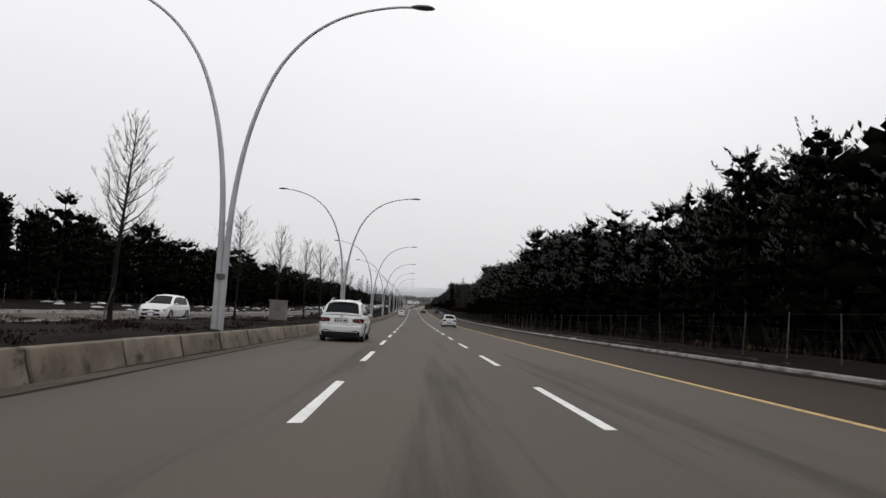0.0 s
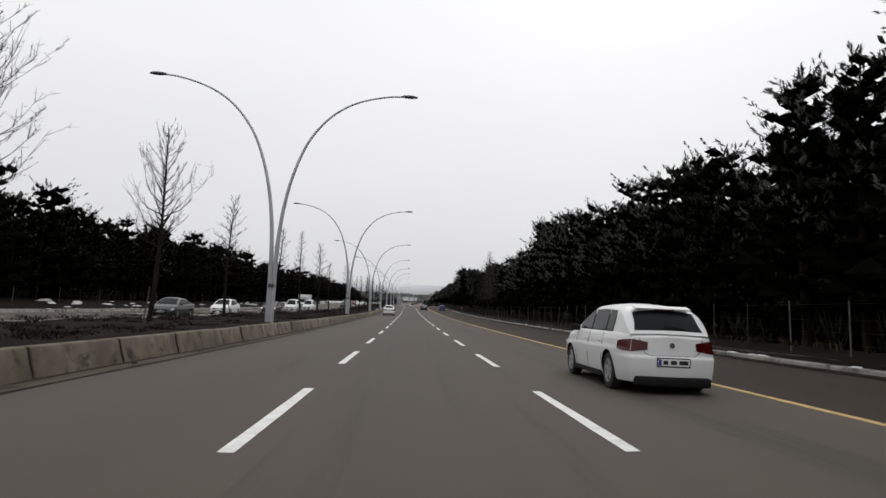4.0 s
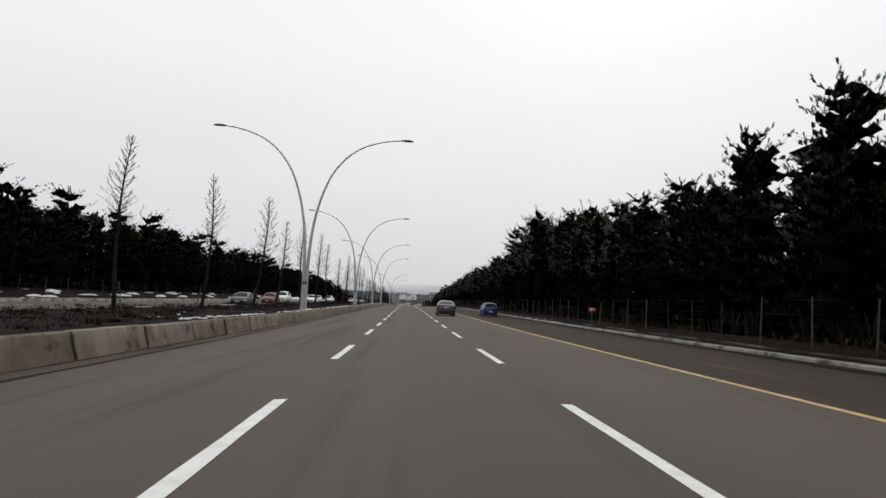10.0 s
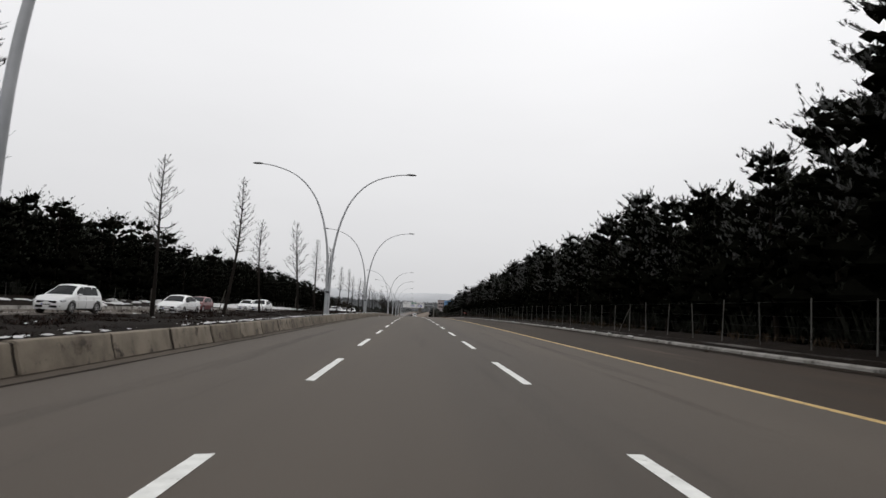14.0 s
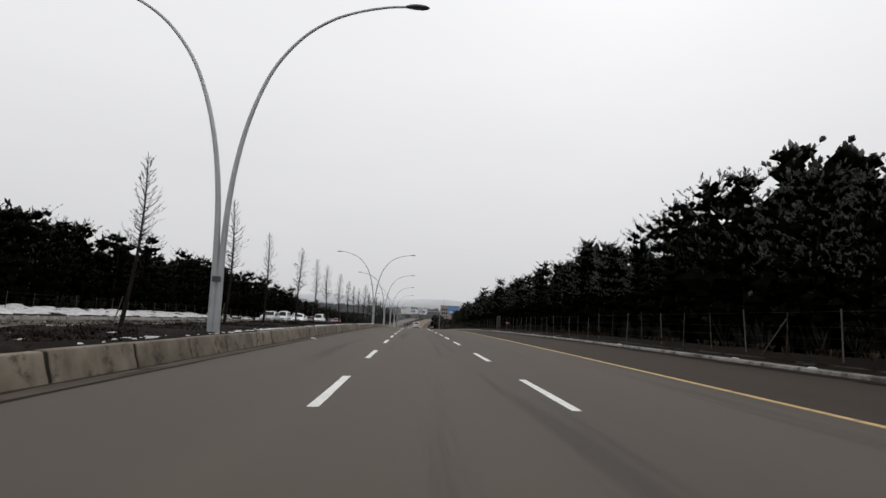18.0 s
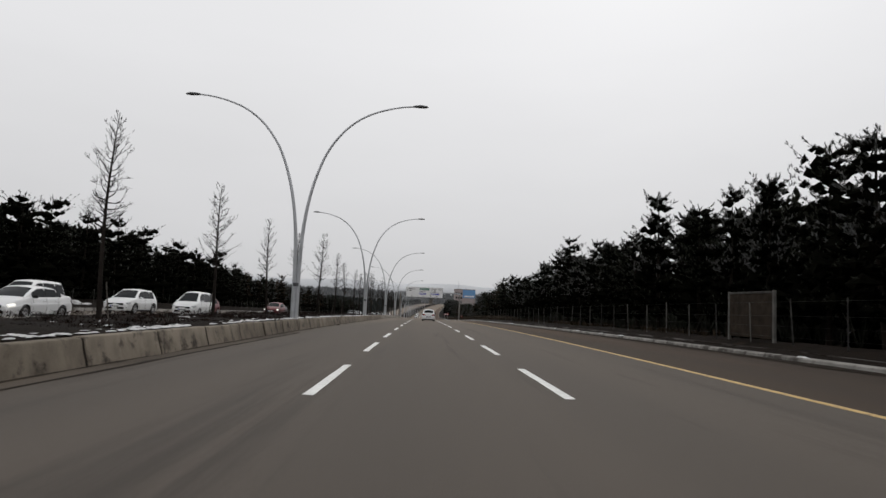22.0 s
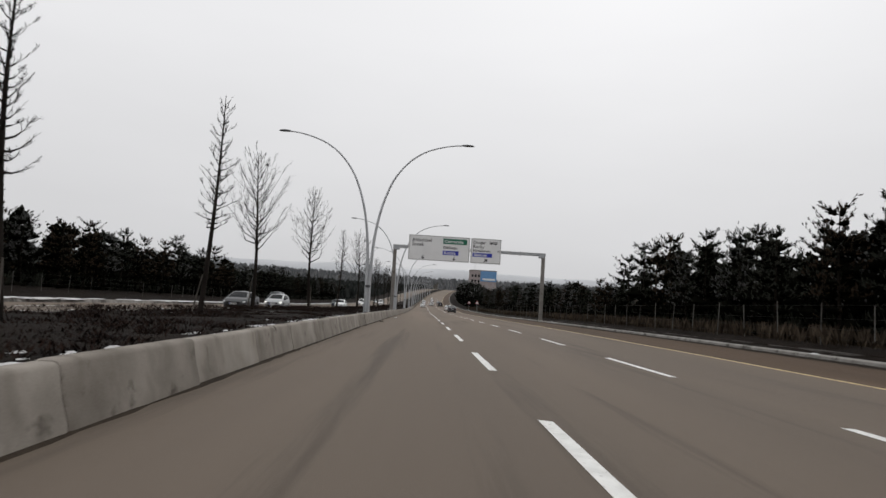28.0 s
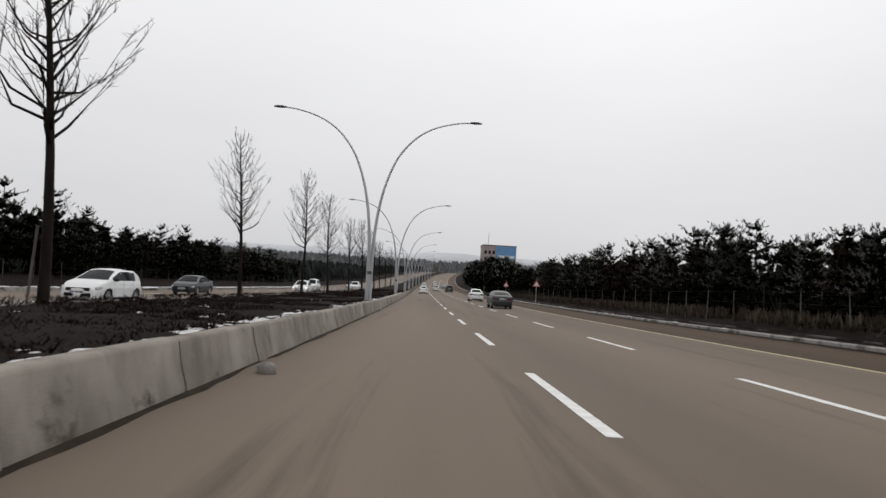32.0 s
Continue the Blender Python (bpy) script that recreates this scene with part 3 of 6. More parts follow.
def smooth_line(pts, radii, n=4):
    """Points and radii along a smooth curve through the given ones."""
    p = [Vector(pts[0])] + [Vector(q) for q in pts] + [Vector(pts[-1])]
    out, rad = [], []
    for i in range(1, len(p) - 2):
        for k in range(n):
            t = k / n
            a, b, c, d = p[i - 1], p[i], p[i + 1], p[i + 2]
            out.append(.5 * (2 * b + (c - a) * t + (2 * a - 5 * b + 4 * c - d) * t * t + (3 * b - a - 3 * c + d) * t ** 3))
            rad.append(radii[i - 1] + (radii[i] - radii[i - 1]) * t)
    return out + [p[-1]], rad + [radii[-1]]


def street_lamp():
    lamp = tagged(empty("street_lamp"), "tall galvanised steel street lamp with two bowed arms", "street lamp", "street lamps on the median")
    arm = [(0.06, -0.2), (0.06, 1.6), (0.075, 3.2), (0.15, 4.8), (0.32, 6.2), (0.60, 7.5), (1.03, 8.75), (1.52, 9.65), (2.25, 10.5), (3.1, 11.1), (4.0, 11.46), (5.0, 11.69), (5.75, 11.75)]
    radii = [0.115, 0.110, 0.102, 0.092, 0.082, 0.073, 0.065, 0.058, 0.052, 0.047, 0.043, 0.040, 0.038]
    for side in (-1, 1):
        pts = [(side * (x + 0.03) * .965, 0, z * .968 + (.22 * (z / 11.7) ** 3 if side < 0 else 0)) for x, z in arm]
        limb = link("arm", *tube(*smooth_line(pts, radii), 8), GALV, lamp, smooth=50)
        part("lamp_head", lamp_head(side), DARK_METAL, limb, "dark flat oval lamp head", smooth=60)
    part("foot_plate", box_bm((0.52, 0.52, 0.05), (0, 0, 0.02), 0.01), GALV, lamp)
    link("collar", *tube([(0, 0, 2.05), (0, 0, 2.22)], [0.165, 0.165], 12), DARK_METAL, lamp, "dark clamp band", smooth=40)
    for sx in (-0.2, 0.2):
        for sy in (-0.2, 0.2):
            link("bolt", *tube([(sx, sy, 0.04), (sx, sy, 0.11)], [0.02, 0.02], 6), DARK_METAL, lamp)
    return lamp


lamp = street_lamp()
lamp_ys = POLES + [714.0, 752.0, 790.0, 828.0, 866.0, 904.0, 942.0, 980.0]
lamp.matrix_basis = pose(-6.62, lamp_ys[0], gz(lamp_ys[0], -7) + 0.02)
for y in lamp_ys[1:]:
    copy_thing(lamp, pose(-6.62 + bend(y), y, gz(y, -7) + 0.02, 0, rnd.uniform(-.4, .4), 9.0 if y == 249.1 else rnd.uniform(-2, 2)))


# ---- sign gantry ----
def text_mesh(name, words, size, at, material, parent, align="LEFT", label="", bold=0.012):
    cu = bpy.data.curves.new(name, "FONT")
    cu.body, cu.size, cu.align_x, cu.offset, cu.space_character = words, size, align, bold, 1.12
    cu.resolution_u = 3
    tmp = bpy.data.objects.new(name, cu)
    me = bpy.data.meshes.new_from_object(tmp)
    bpy.data.objects.remove(tmp)
    me.transform(Matrix.Translation(at) @ Euler((radians(90), 0, 0)).to_matrix().to_4x4())
    me.materials.clear()
    me.materials.append(material)
    ob = new(name, me)
    ob.parent = parent
    if label:
        ob["label"] = label
    return ob


def arrow(parent, x, z, size, turn):
    verts = [(-.09, .5), (.09, .5), (.09, -.05), (.34, .12), (.34, -.10), (0, -.5), (-.34, -.10), (-.34, .12), (-.09, -.05)]
    c, s = math.cos(radians(turn)), math.sin(radians(turn))
    pts = [(x + size * (a * c - b * s), -0.034, z + size * (a * s + b * c)) for a, b in verts]
    return link("arrow", pts, [(0, 8, 2, 1), (8, 7, 6, 5), (8, 5, 2), (2, 5, 4, 3)], SIGN_BLACK, parent)


def panel(parent, name, x0, x1, z0, z1, y, material, depth=0.03, label=""):
    return part(name, box_bm((x1 - x0, depth, z1 - z0), ((x0 + x1) / 2, y, (z0 + z1) / 2), 0.004), material, parent, label)


def border(parent, x0, x1, z0, z1, y):
    """A thin black line round a sign's face."""
    w = 0.03
    for a, b, c, d in ((x0, x1, z0, z0 + w), (x0, x1, z1 - w, z1), (x0, x0 + w, z0 + w, z1 - w), (x1 - w, x1, z0 + w, z1 - w)):
        part("border", box_bm((b - a, 0.006, d - c), ((a + b) / 2, y, (c + d) / 2)), SIGN_BLACK, parent)


GY = 551.2
gantry = tagged(empty("sign_gantry", pose(0, GY, gz(GY))), "grey steel sign gantry spanning the carriageway", "sign gantry")
for x in (-6.6, 10.0):
    base = 0.45 if x < 0 else 0.05
    post = part("post", box_bm((0.38, 0.38, 7.5 - base), (x, 0, (7.5 + base) / 2), 0.03), GANTRY_POST, gantry, "weathered grey steel post")
    part("plinth", box_bm((0.95, 0.95, 0.50), (x, 0, base - .20), 0.03), CONCRETE, post, "rough concrete plinth")
    part("foot_plate", box_bm((0.75, 0.75, 0.06), (x, 0, base + 0.03), 0.01), GANTRY_GREY, post)
    part("bracket", box_bm((0.62, 0.46, 0.3), (x + (0.2 if x < 0 else -0.2), 0, 7.32), 0.03), GANTRY_GREY, post)
    for sx in (-0.3, 0.3):
        for sy in (-0.3, 0.3):
            link("bolt", *tube([(x + sx, sy, base + 0.05), (x + sx, sy, base + 0.16)], [0.025, 0.025], 6), DARK_METAL, post)
part("beam", box_bm((17.05, 0.40, 0.34), (1.70, 0, 7.57), 0.03), GANTRY_GREY, gantry)
part("beam_collar", box_bm((0.10, 0.52, 0.46), (7.4, 0, 7.57), 0.02), GANTRY_GREY, gantry)
part("beam_collar", box_bm((0.10, 0.52, 0.46), (-5.6, 0, 7.57), 0.02), GANTRY_GREY, gantry)


def road_sign(name, label, x0, x1, z0, z1):
    sign = tagged(empty(name, pose(-.12, GY - 0.32, gz(GY) - .10)), label, "road sign", "signs on the gantry")
    part("board", box_bm((x1 - x0, 0.05, z1 - z0), ((x0 + x1) / 2, 0, (z0 + z1) / 2), 0.02), SIGN_WHITE, sign)
    border(sign, x0 + 0.07, x1 - 0.07, z0 + 0.07, z1 - 0.07, -0.028)
    for z in (z0 + 0.4, (z0 + z1) / 2, z1 - 0.4):
        part("rail", box_bm((x1 - x0 - 0.2, 0.08, 0.08), ((x0 + x1) / 2, 0.06, z)), GALV, sign)
    return sign


s1 = road_sign("direction_sign", "white direction board with green and blue name panels", -5.0, 1.80, 6.25, 9.06)
text_mesh("lettering", "Ahlatl\u0131bel", 0.50, (-4.62, -0.030, 8.33), SIGN_BLACK, s1)
text_mesh("lettering", "\u0130ncek", 0.50, (-4.62, -0.030, 7.86), SIGN_BLACK, s1)
g = panel(s1, "name_panel", -1.18, 1.48, 8.20, 8.80, -0.036, SIGN_GREEN, 0.02, "green name panel")
text_mesh("lettering", "\u00c7evreyolu", 0.44, (-1.02, -0.050, 8.36), SIGN_WHITE, g)
text_mesh("lettering", "G\u00f6lba\u015f\u0131", 0.44, (-1.18, -0.030, 7.66), SIGN_BLACK, s1)
b = panel(s1, "name_panel", -1.18, 0.58, 6.98, 7.46, -0.036, SIGN_BLUE, 0.02, "blue name panel")
text_mesh("lettering", "Konya", 0.46, (-1.04, -0.050, 7.08), SIGN_WHITE, b)
arrow(s1, -3.35, 6.60, 0.46, 0)
arrow(s1, 0.10, 6.60, 0.46, 0)
s2 = road_sign("direction_sign", "white exit board with a blue name panel and slanting arrow", 1.92, 5.30, 6.25, 9.06)
text_mesh("lettering", "Otogar", 0.42, (2.16, -0.030, 8.45), SIGN_BLACK, s2)
text_mesh("lettering", "K\u0131z\u0131lay", 0.42, (2.16, -0.030, 8.00), SIGN_BLACK, s2)
text_mesh("lettering", "Havaliman\u0131", 0.40, (2.16, -0.030, 7.55), SIGN_BLACK, s2)
b = panel(s2, "name_panel", 2.14, 4.32, 6.98, 7.42, -0.036, SIGN_BLUE, 0.02, "blue name panel")
text_mesh("lettering", "Samsun", 0.44, (2.30, -0.050, 7.07), SIGN_WHITE, b)
arrow(s2, 3.62, 6.60, 0.56, 135)
bus = part("bus_pictogram", box_bm((0.86, 0.012, 0.24), (4.42, -0.034, 8.60), 0.0), SIGN_BLACK, s2)
for i in range(5):
    part("window", box_bm((0.11, 0.006, 0.09), (4.10 + 0.16 * i, -0.043, 8.63)), SIGN_WHITE, bus)
for x in (4.17, 4.67):
    link("wheel", *tube([(x, -0.030, 8.46), (x, -0.040, 8.46)], [0.06, 0.06], 10), SIGN_BLACK, bus)
plane = [(-.22, 0), (-.05, .03), (.05, .22), (.10, .22), (.08, .03), (.24, .0), (.08, -.03), (.10, -.22), (.05, -.22), (-.05, -.03)]
link("plane_pictogram", [(5.0 + 0.7 * (a * .7 - b * .7), -0.034, 7.70 + 0.7 * (a * .7 + b * .7)) for a, b in plane], [tuple(range(9, -1, -1))], SIGN_BLACK, s2)


# ---- pines ----
def shoot(rnd, verts, faces, c, d, l, w, sides=0, needles=12):
    """One upright brush of needles at a twig's end: a slim core with needle sprays all round; far off (sides > 0) a solid spindle."""
    a = d.cross(Vector((rnd.gauss(0, 1), rnd.gauss(0, 1), rnd.gauss(0, 1)))).normalized()
    b = d.cross(a)
    q = len(verts)
    k = sides or 3
    core = 1.0 if sides else .45
    verts.append(tuple(c))
    for i in range(k):
        t = 6.2832 * i / k
        verts.append(tuple(c + d * l * rnd.uniform(.45, .75) + (a * math.cos(t) + b * math.sin(t)) * w * core * rnd.uniform(.6, 1.3)))
    verts.append(tuple(c + d * l * rnd.uniform(.95, 1.15)))
    for i in range(k):
        n = (i + 1) % k
        faces += [(q, q + 1 + n, q + 1 + i), (q + 1 + i, q + 1 + n, q + 1 + k)]
    for i in range(needles):
        t = 2.39996 * i + rnd.uniform(-.5, .5)
        o = a * math.cos(t) + b * math.sin(t)
        p = c + d * l * (.12 + .85 * i / needles)
        e = (o + d * rnd.uniform(.45, 1.1)).normalized() * w * rnd.uniform(1.1, 1.9)
        wide = (d.cross(o) + d * .5) * w * .16
        q = len(verts)
        verts += [tuple(p - wide), tuple(p + e), tuple(p + wide)]
        faces.append((q, q + 1, q + 2))


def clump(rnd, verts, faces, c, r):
    """A small uneven lump, coloured near black for the shade inside a limb's foliage."""
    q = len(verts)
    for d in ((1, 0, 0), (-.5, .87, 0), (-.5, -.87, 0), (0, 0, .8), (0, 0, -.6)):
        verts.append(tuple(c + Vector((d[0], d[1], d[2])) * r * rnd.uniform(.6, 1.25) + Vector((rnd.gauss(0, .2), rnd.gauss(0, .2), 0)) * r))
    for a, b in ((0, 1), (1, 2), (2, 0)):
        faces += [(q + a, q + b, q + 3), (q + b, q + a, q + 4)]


def pine_meshes(seed, h, spread, levels, shoots, bare=0.22, sides=0, needles=12, size=1.0, low=.30, fill=1.0):
    """Trunk with limbs, and a crown of upright needle shoots, for a pine h metres high."""
    rnd = random.Random(seed)
    lean = (rnd.uniform(-.3, .3), rnd.uniform(-.3, .3))
    def axis(z):
        u = z / h
        return Vector((lean[0] * math.sin(u * 2.2), lean[1] * math.sin(u * 1.7 + .4), z))
    tv, tf, cv, cf_, fv, ff, iv, inf = [], [], [], [], [], [], [], []
    tube([axis(h * i / 8) for i in range(9)], [0.015 * h * (1 - 0.93 * i / 8) + .01 for i in range(9)], 7, tv, tf)
    turn = 0.0
    lop = rnd.uniform(0, 6.28)
    for k in range(levels):
        u = bare + (1 - bare) * (k + rnd.uniform(-.45, .45)) / levels
        w = max(0.0, (u - bare) / (1 - bare))
        reach = spread * h * (0.42 + 0.58 * math.sin(math.pi * min(1, 0.27 + 0.62 * w))) * (1.0 if w < .84 else 1.0 - (w - .84) * 2.6)
        for j in range(rnd.randint(4, 5) if w > low else 3):
            turn += 2.39996 + rnd.uniform(-.4, .4)
            z = h * min(.985, max(.02, u + rnd.uniform(-.4, .4) / levels))
            r = max(0.18, reach * rnd.uniform(.50, 1.18) * (1 + .16 * math.cos(turn - lop)))
            d = Vector((math.cos(turn), math.sin(turn), 0))
            rise = rnd.uniform(.05, .46) + 0.75 * max(0, w - .55)
            a = axis(z)
            pts = [a, a + d * r * .5 + Vector((0, 0, r * rise * .25)), a + d * r + Vector((0, 0, r * rise))]
            tube(pts, [0.022 * (1.2 - w) + .008, .014, .006], 3, tv, tf, cap=False)
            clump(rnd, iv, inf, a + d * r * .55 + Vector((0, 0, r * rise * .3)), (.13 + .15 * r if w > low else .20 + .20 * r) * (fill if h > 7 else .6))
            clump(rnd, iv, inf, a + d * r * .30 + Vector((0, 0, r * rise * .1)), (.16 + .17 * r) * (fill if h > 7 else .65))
            m = 3 if r < .55 else shoots
            if w <= low:
                m = max(2, m // 2)
                clump(rnd, iv, inf, a + d * r * .85 + Vector((0, 0, r * rise * .7)), .22 + .20 * r)
            for i in range(m):
                s = 1.0 - .70 * i / m + rnd.uniform(-.08, .08)
                side = Vector((-d.y, d.x, 0)) * rnd.uniform(-.36, .36) * r * (0.12 + .8 * i / m)
                c = a + d * r * s + side + Vector((0, 0, r * rise * s * s + rnd.uniform(-.10, .10)))
                way = Vector((d.x * .5 + rnd.gauss(0, .33), d.y * .5 + rnd.gauss(0, .33), .72 + rnd.gauss(0, .25))).normalized()
                l = (.17 + .009 * h) * rnd.uniform(.72, 1.25) * size
                shoot(rnd, *((fv, ff) if w > low and i < m * .75 else (cv, cf_)), c, way, l, l * rnd.uniform(.25, .36), sides, needles)
    for i in range(6):
        c = axis(h * (.94 + .011 * i)) + Vector((rnd.uniform(-.3, .3), rnd.uniform(-.3, .3), 0)) * (1 - i / 7)
        shoot(rnd, fv, ff, c, Vector((rnd.gauss(0, .2), rnd.gauss(0, .2), 1)).normalized(), (.30 + .012 * h) * size, .10 * size, sides, needles)
    return tv, tf, cv, cf_, fv, ff, iv, inf


def pine(name, seed, h, spread, levels, shoots, needles, bare, label, loose=11):
    thing = tagged(empty(name), label, "pine tree")
    tv, tf, cv, cf_, fv, ff, iv, inf = pine_meshes(seed, h, spread, levels, shoots, bare, needles=loose)
    link("trunk", tv, tf, BARK, thing)
    n, k = len(cv), len(cv) + len(fv)
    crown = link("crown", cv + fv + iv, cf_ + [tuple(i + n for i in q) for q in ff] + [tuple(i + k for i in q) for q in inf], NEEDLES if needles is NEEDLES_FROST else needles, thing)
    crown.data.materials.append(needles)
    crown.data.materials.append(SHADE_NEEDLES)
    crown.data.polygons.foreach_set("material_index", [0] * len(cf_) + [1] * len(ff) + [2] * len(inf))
    return thing


# a few pines of each make, copied along both sides
near_pines = [pine("pine_tree", 20 + i, 10.0, sp, 18, 11, nd, br, lb) for i, (sp, nd, br, lb) in enumerate([
    (0.19, NEEDLES, 0.12, "tall dark green pine with an uneven crown"), (0.23, NEEDLES, 0.10, "tall dark green pine with spreading limbs"),
    (0.21, NEEDLES_FROST, 0.12, "tall dark pine with frosted tips"), (0.22, NEEDLES_FROST, 0.16, "tall dark pine with ragged open top"),
    (0.20, NEEDLES_FROST, 0.10, "dark pine with rime on its upper twigs")])]
low_pines = [pine("pine_tree", 40 + i, 6.0, sp, 14, 10, nd, 0.05, lb, 9) for i, (sp, nd, lb) in enumerate([
    (0.26, NEEDLES_YOUNG, "young dark green pine with low branches"), (0.24, NEEDLES_FROST, "young pine with a little frost"), (0.27, NEEDLES_RED, "young pine with browned needles"), (0.22, NEEDLES_YOUNG, "slender young dark pine")])]
left_pines = [pine("pine_tree", 80 + i, 9.0, sp, 14, 7, nd, 0.06, lb, 5) for i, (sp, nd, lb) in enumerate([
    (0.27, NEEDLES, "dark pine at the edge of the opposite wood"), (0.23, NEEDLES, "slim dark pine at the edge of the opposite wood"), (0.29, NEEDLES, "broad dark pine at the edge of the opposite wood")])]

RIGHT_H = [(-60, 10.3), (20, 10.3), (36, 9.4), (46, 9.0), (60, 9.6), (70, 10.4), (84, 12.0), (91, 12.1), (97, 9.8), (121, 10.6), (140, 11.0), (149, 11.9), (160, 9.8), (171, 8.8), (180, 8.7), (187, 9.8), (197, 9.6),
           (205, 8.8), (213, 8.5), (232, 10.4), (240, 11.3), (257, 11.2), (265, 9.6), (277, 7.4), (282, 9.6), (298, 8.2), (306, 9.1), (321, 8.6), (328, 7.9), (334, 9.8), (344, 8.4), (356, 7.8), (369, 9.2),
           (385, 7.3), (401, 7.2), (415, 8.4), (423, 6.3), (437, 8.8), (446, 7.2), (463, 5.6), (482, 8.0), (500, 5.6), (518, 6.0), (530, 6.8), (545, 3.0), (556, 4.7), (590, 5.2), (620, 5.8), (700, 5.0)]
LEFT_H = [(-60, 8.6), (60, 9.2), (130, 9.4), (240, 8.8), (330, 8.4), (420, 8.4), (480, 7.6), (540, 6.2), (700, 5.6)]
used = set()


def plant(makes, rnd, x, y, h, group, base):
    src = rnd.choice(makes)
    m = pose(x + bend(y), y, gz(y, x) + base, 0, 0, rnd.uniform(0, 360)) @ Matrix.Diagonal((1, 1, 1, 1))
    k = h / (10.0 if src in near_pines else 6.0 if src in low_pines else 9.0)  # by the height it was made at
    m = m @ Matrix.Diagonal((k * rnd.uniform(.9, 1.2), k * rnd.uniform(.9, 1.2), k, 1))
    if src in used:
        ob = copy_thing(src, m)
        ob.matrix_basis = m
    else:
        used.add(src)
        src.matrix_basis = m
        ob = src
    ob["group"] = group
    return ob


rnd = random.Random(77)
y = -14.0
while y < 660:
    hh = float(np.interp(y, *zip(*RIGHT_H))) * rnd.choice([.80, .90, .97, 1.0, 1.0, 1.04])
    plant(low_pines if y > 480 else near_pines, rnd, 14.3 + widen(y) + rnd.uniform(-.6, .6), y, hh, "pines of the roadside wood", 0.3)
    y += (3.3 if y < 480 else 2.4) * rnd.uniform(.75, 1.3)
for x, y, hh in ((13.6, 241.0, 11.2), (13.6, 257.0, 11.2)):
    plant(near_pines, rnd, x, y, hh, "pines of the roadside wood", 0.35)
y = 12.0
while y < 690:
    hh = float(np.interp(y, *zip(*LEFT_H))) * rnd.choice([.72, .86, .95, 1.0, 1.05, 1.12])
    plant(left_pines if y < 480 else low_pines, rnd, -33.4 + rnd.uniform(-.9, .9), y, hh, "pines beyond the opposite carriageway", 0.75)
    y += 4.2 * rnd.uniform(.75, 1.3)


def pine_rows(name, label, rows, heights, base, seed, y1):
    """The pines behind the first row, too close together to tell apart: their crowns and trunks in one object each."""
    rnd = random.Random(seed)
    makes = [pine_meshes(60 + i, 9.0, sp, 11, 4, .03, 4, 3, 1.4, .42, 1.9) for i, sp in enumerate((.25, .23, .26))]
    makes = [(np.array(tv), tf, np.array(cv + fv), np.array(cf_ + [tuple(i + len(cv) for i in q) for q in ff]), np.array(iv), np.array(inf)) for tv, tf, cv, cf_, fv, ff, iv, inf in makes]
    wood = tagged(empty(name), label, "woods", kind="stuff")
    out = {"trunks": [[], [], 0], "crowns": [[], [], 0], "frosted_crowns": [[], [], 0], "inner_crowns": [[], [], 0], "young_crowns": [[], [], 0]}
    for x0, gap in rows:
        y = -14.0
        while y < y1:
            hh = float(np.interp(y, *zip(*heights))) * rnd.uniform(.74, 1.0)
            x = x0 + (widen(y) if x0 > 0 else 0) + rnd.uniform(-1.2, 1.2)
            tv, tf, cv, cf_, iv, inf = rnd.choice(makes)
            k, a = hh / 9.0, rnd.uniform(0, 6.283)
            turn = np.array([[math.cos(a), math.sin(a), 0], [-math.sin(a), math.cos(a), 0], [0, 0, 1]]) * k
            at = np.array([x + bend(y), y, gz(y, x) + base])
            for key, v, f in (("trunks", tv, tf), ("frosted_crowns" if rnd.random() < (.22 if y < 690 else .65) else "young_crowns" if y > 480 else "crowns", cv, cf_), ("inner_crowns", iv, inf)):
                o = out[key]
                o[0].append(v @ turn + at)
                if key == "trunks":
                    o[1] += [tuple(i + o[2] for i in g) for g in f]
                else:
                    o[1].append(f + o[2])
                o[2] += len(v)
            y += gap * rnd.uniform(.7, 1.35)
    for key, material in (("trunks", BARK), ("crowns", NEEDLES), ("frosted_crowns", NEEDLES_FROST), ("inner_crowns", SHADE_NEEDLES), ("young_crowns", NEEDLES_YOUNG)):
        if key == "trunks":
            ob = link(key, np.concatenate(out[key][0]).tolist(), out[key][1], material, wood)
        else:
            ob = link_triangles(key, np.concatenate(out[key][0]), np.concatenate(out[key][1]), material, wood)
        tagged(ob, kind="stuff")


pine_rows("back_wood", "dense dark pines behind the roadside row", [(16.6, 2.3), (19.4, 2.5)], RIGHT_H[:-1] + [(690, 6.0), (730, 10.0), (800, 11.0), (880, 11.0)], .3, 5, 880)
pine_rows("opposite_wood", "dense dark pines beyond the opposite carriageway", [(-35.2, 2.4), (-38.2, 2.6)], LEFT_H, .8, 6, 740)


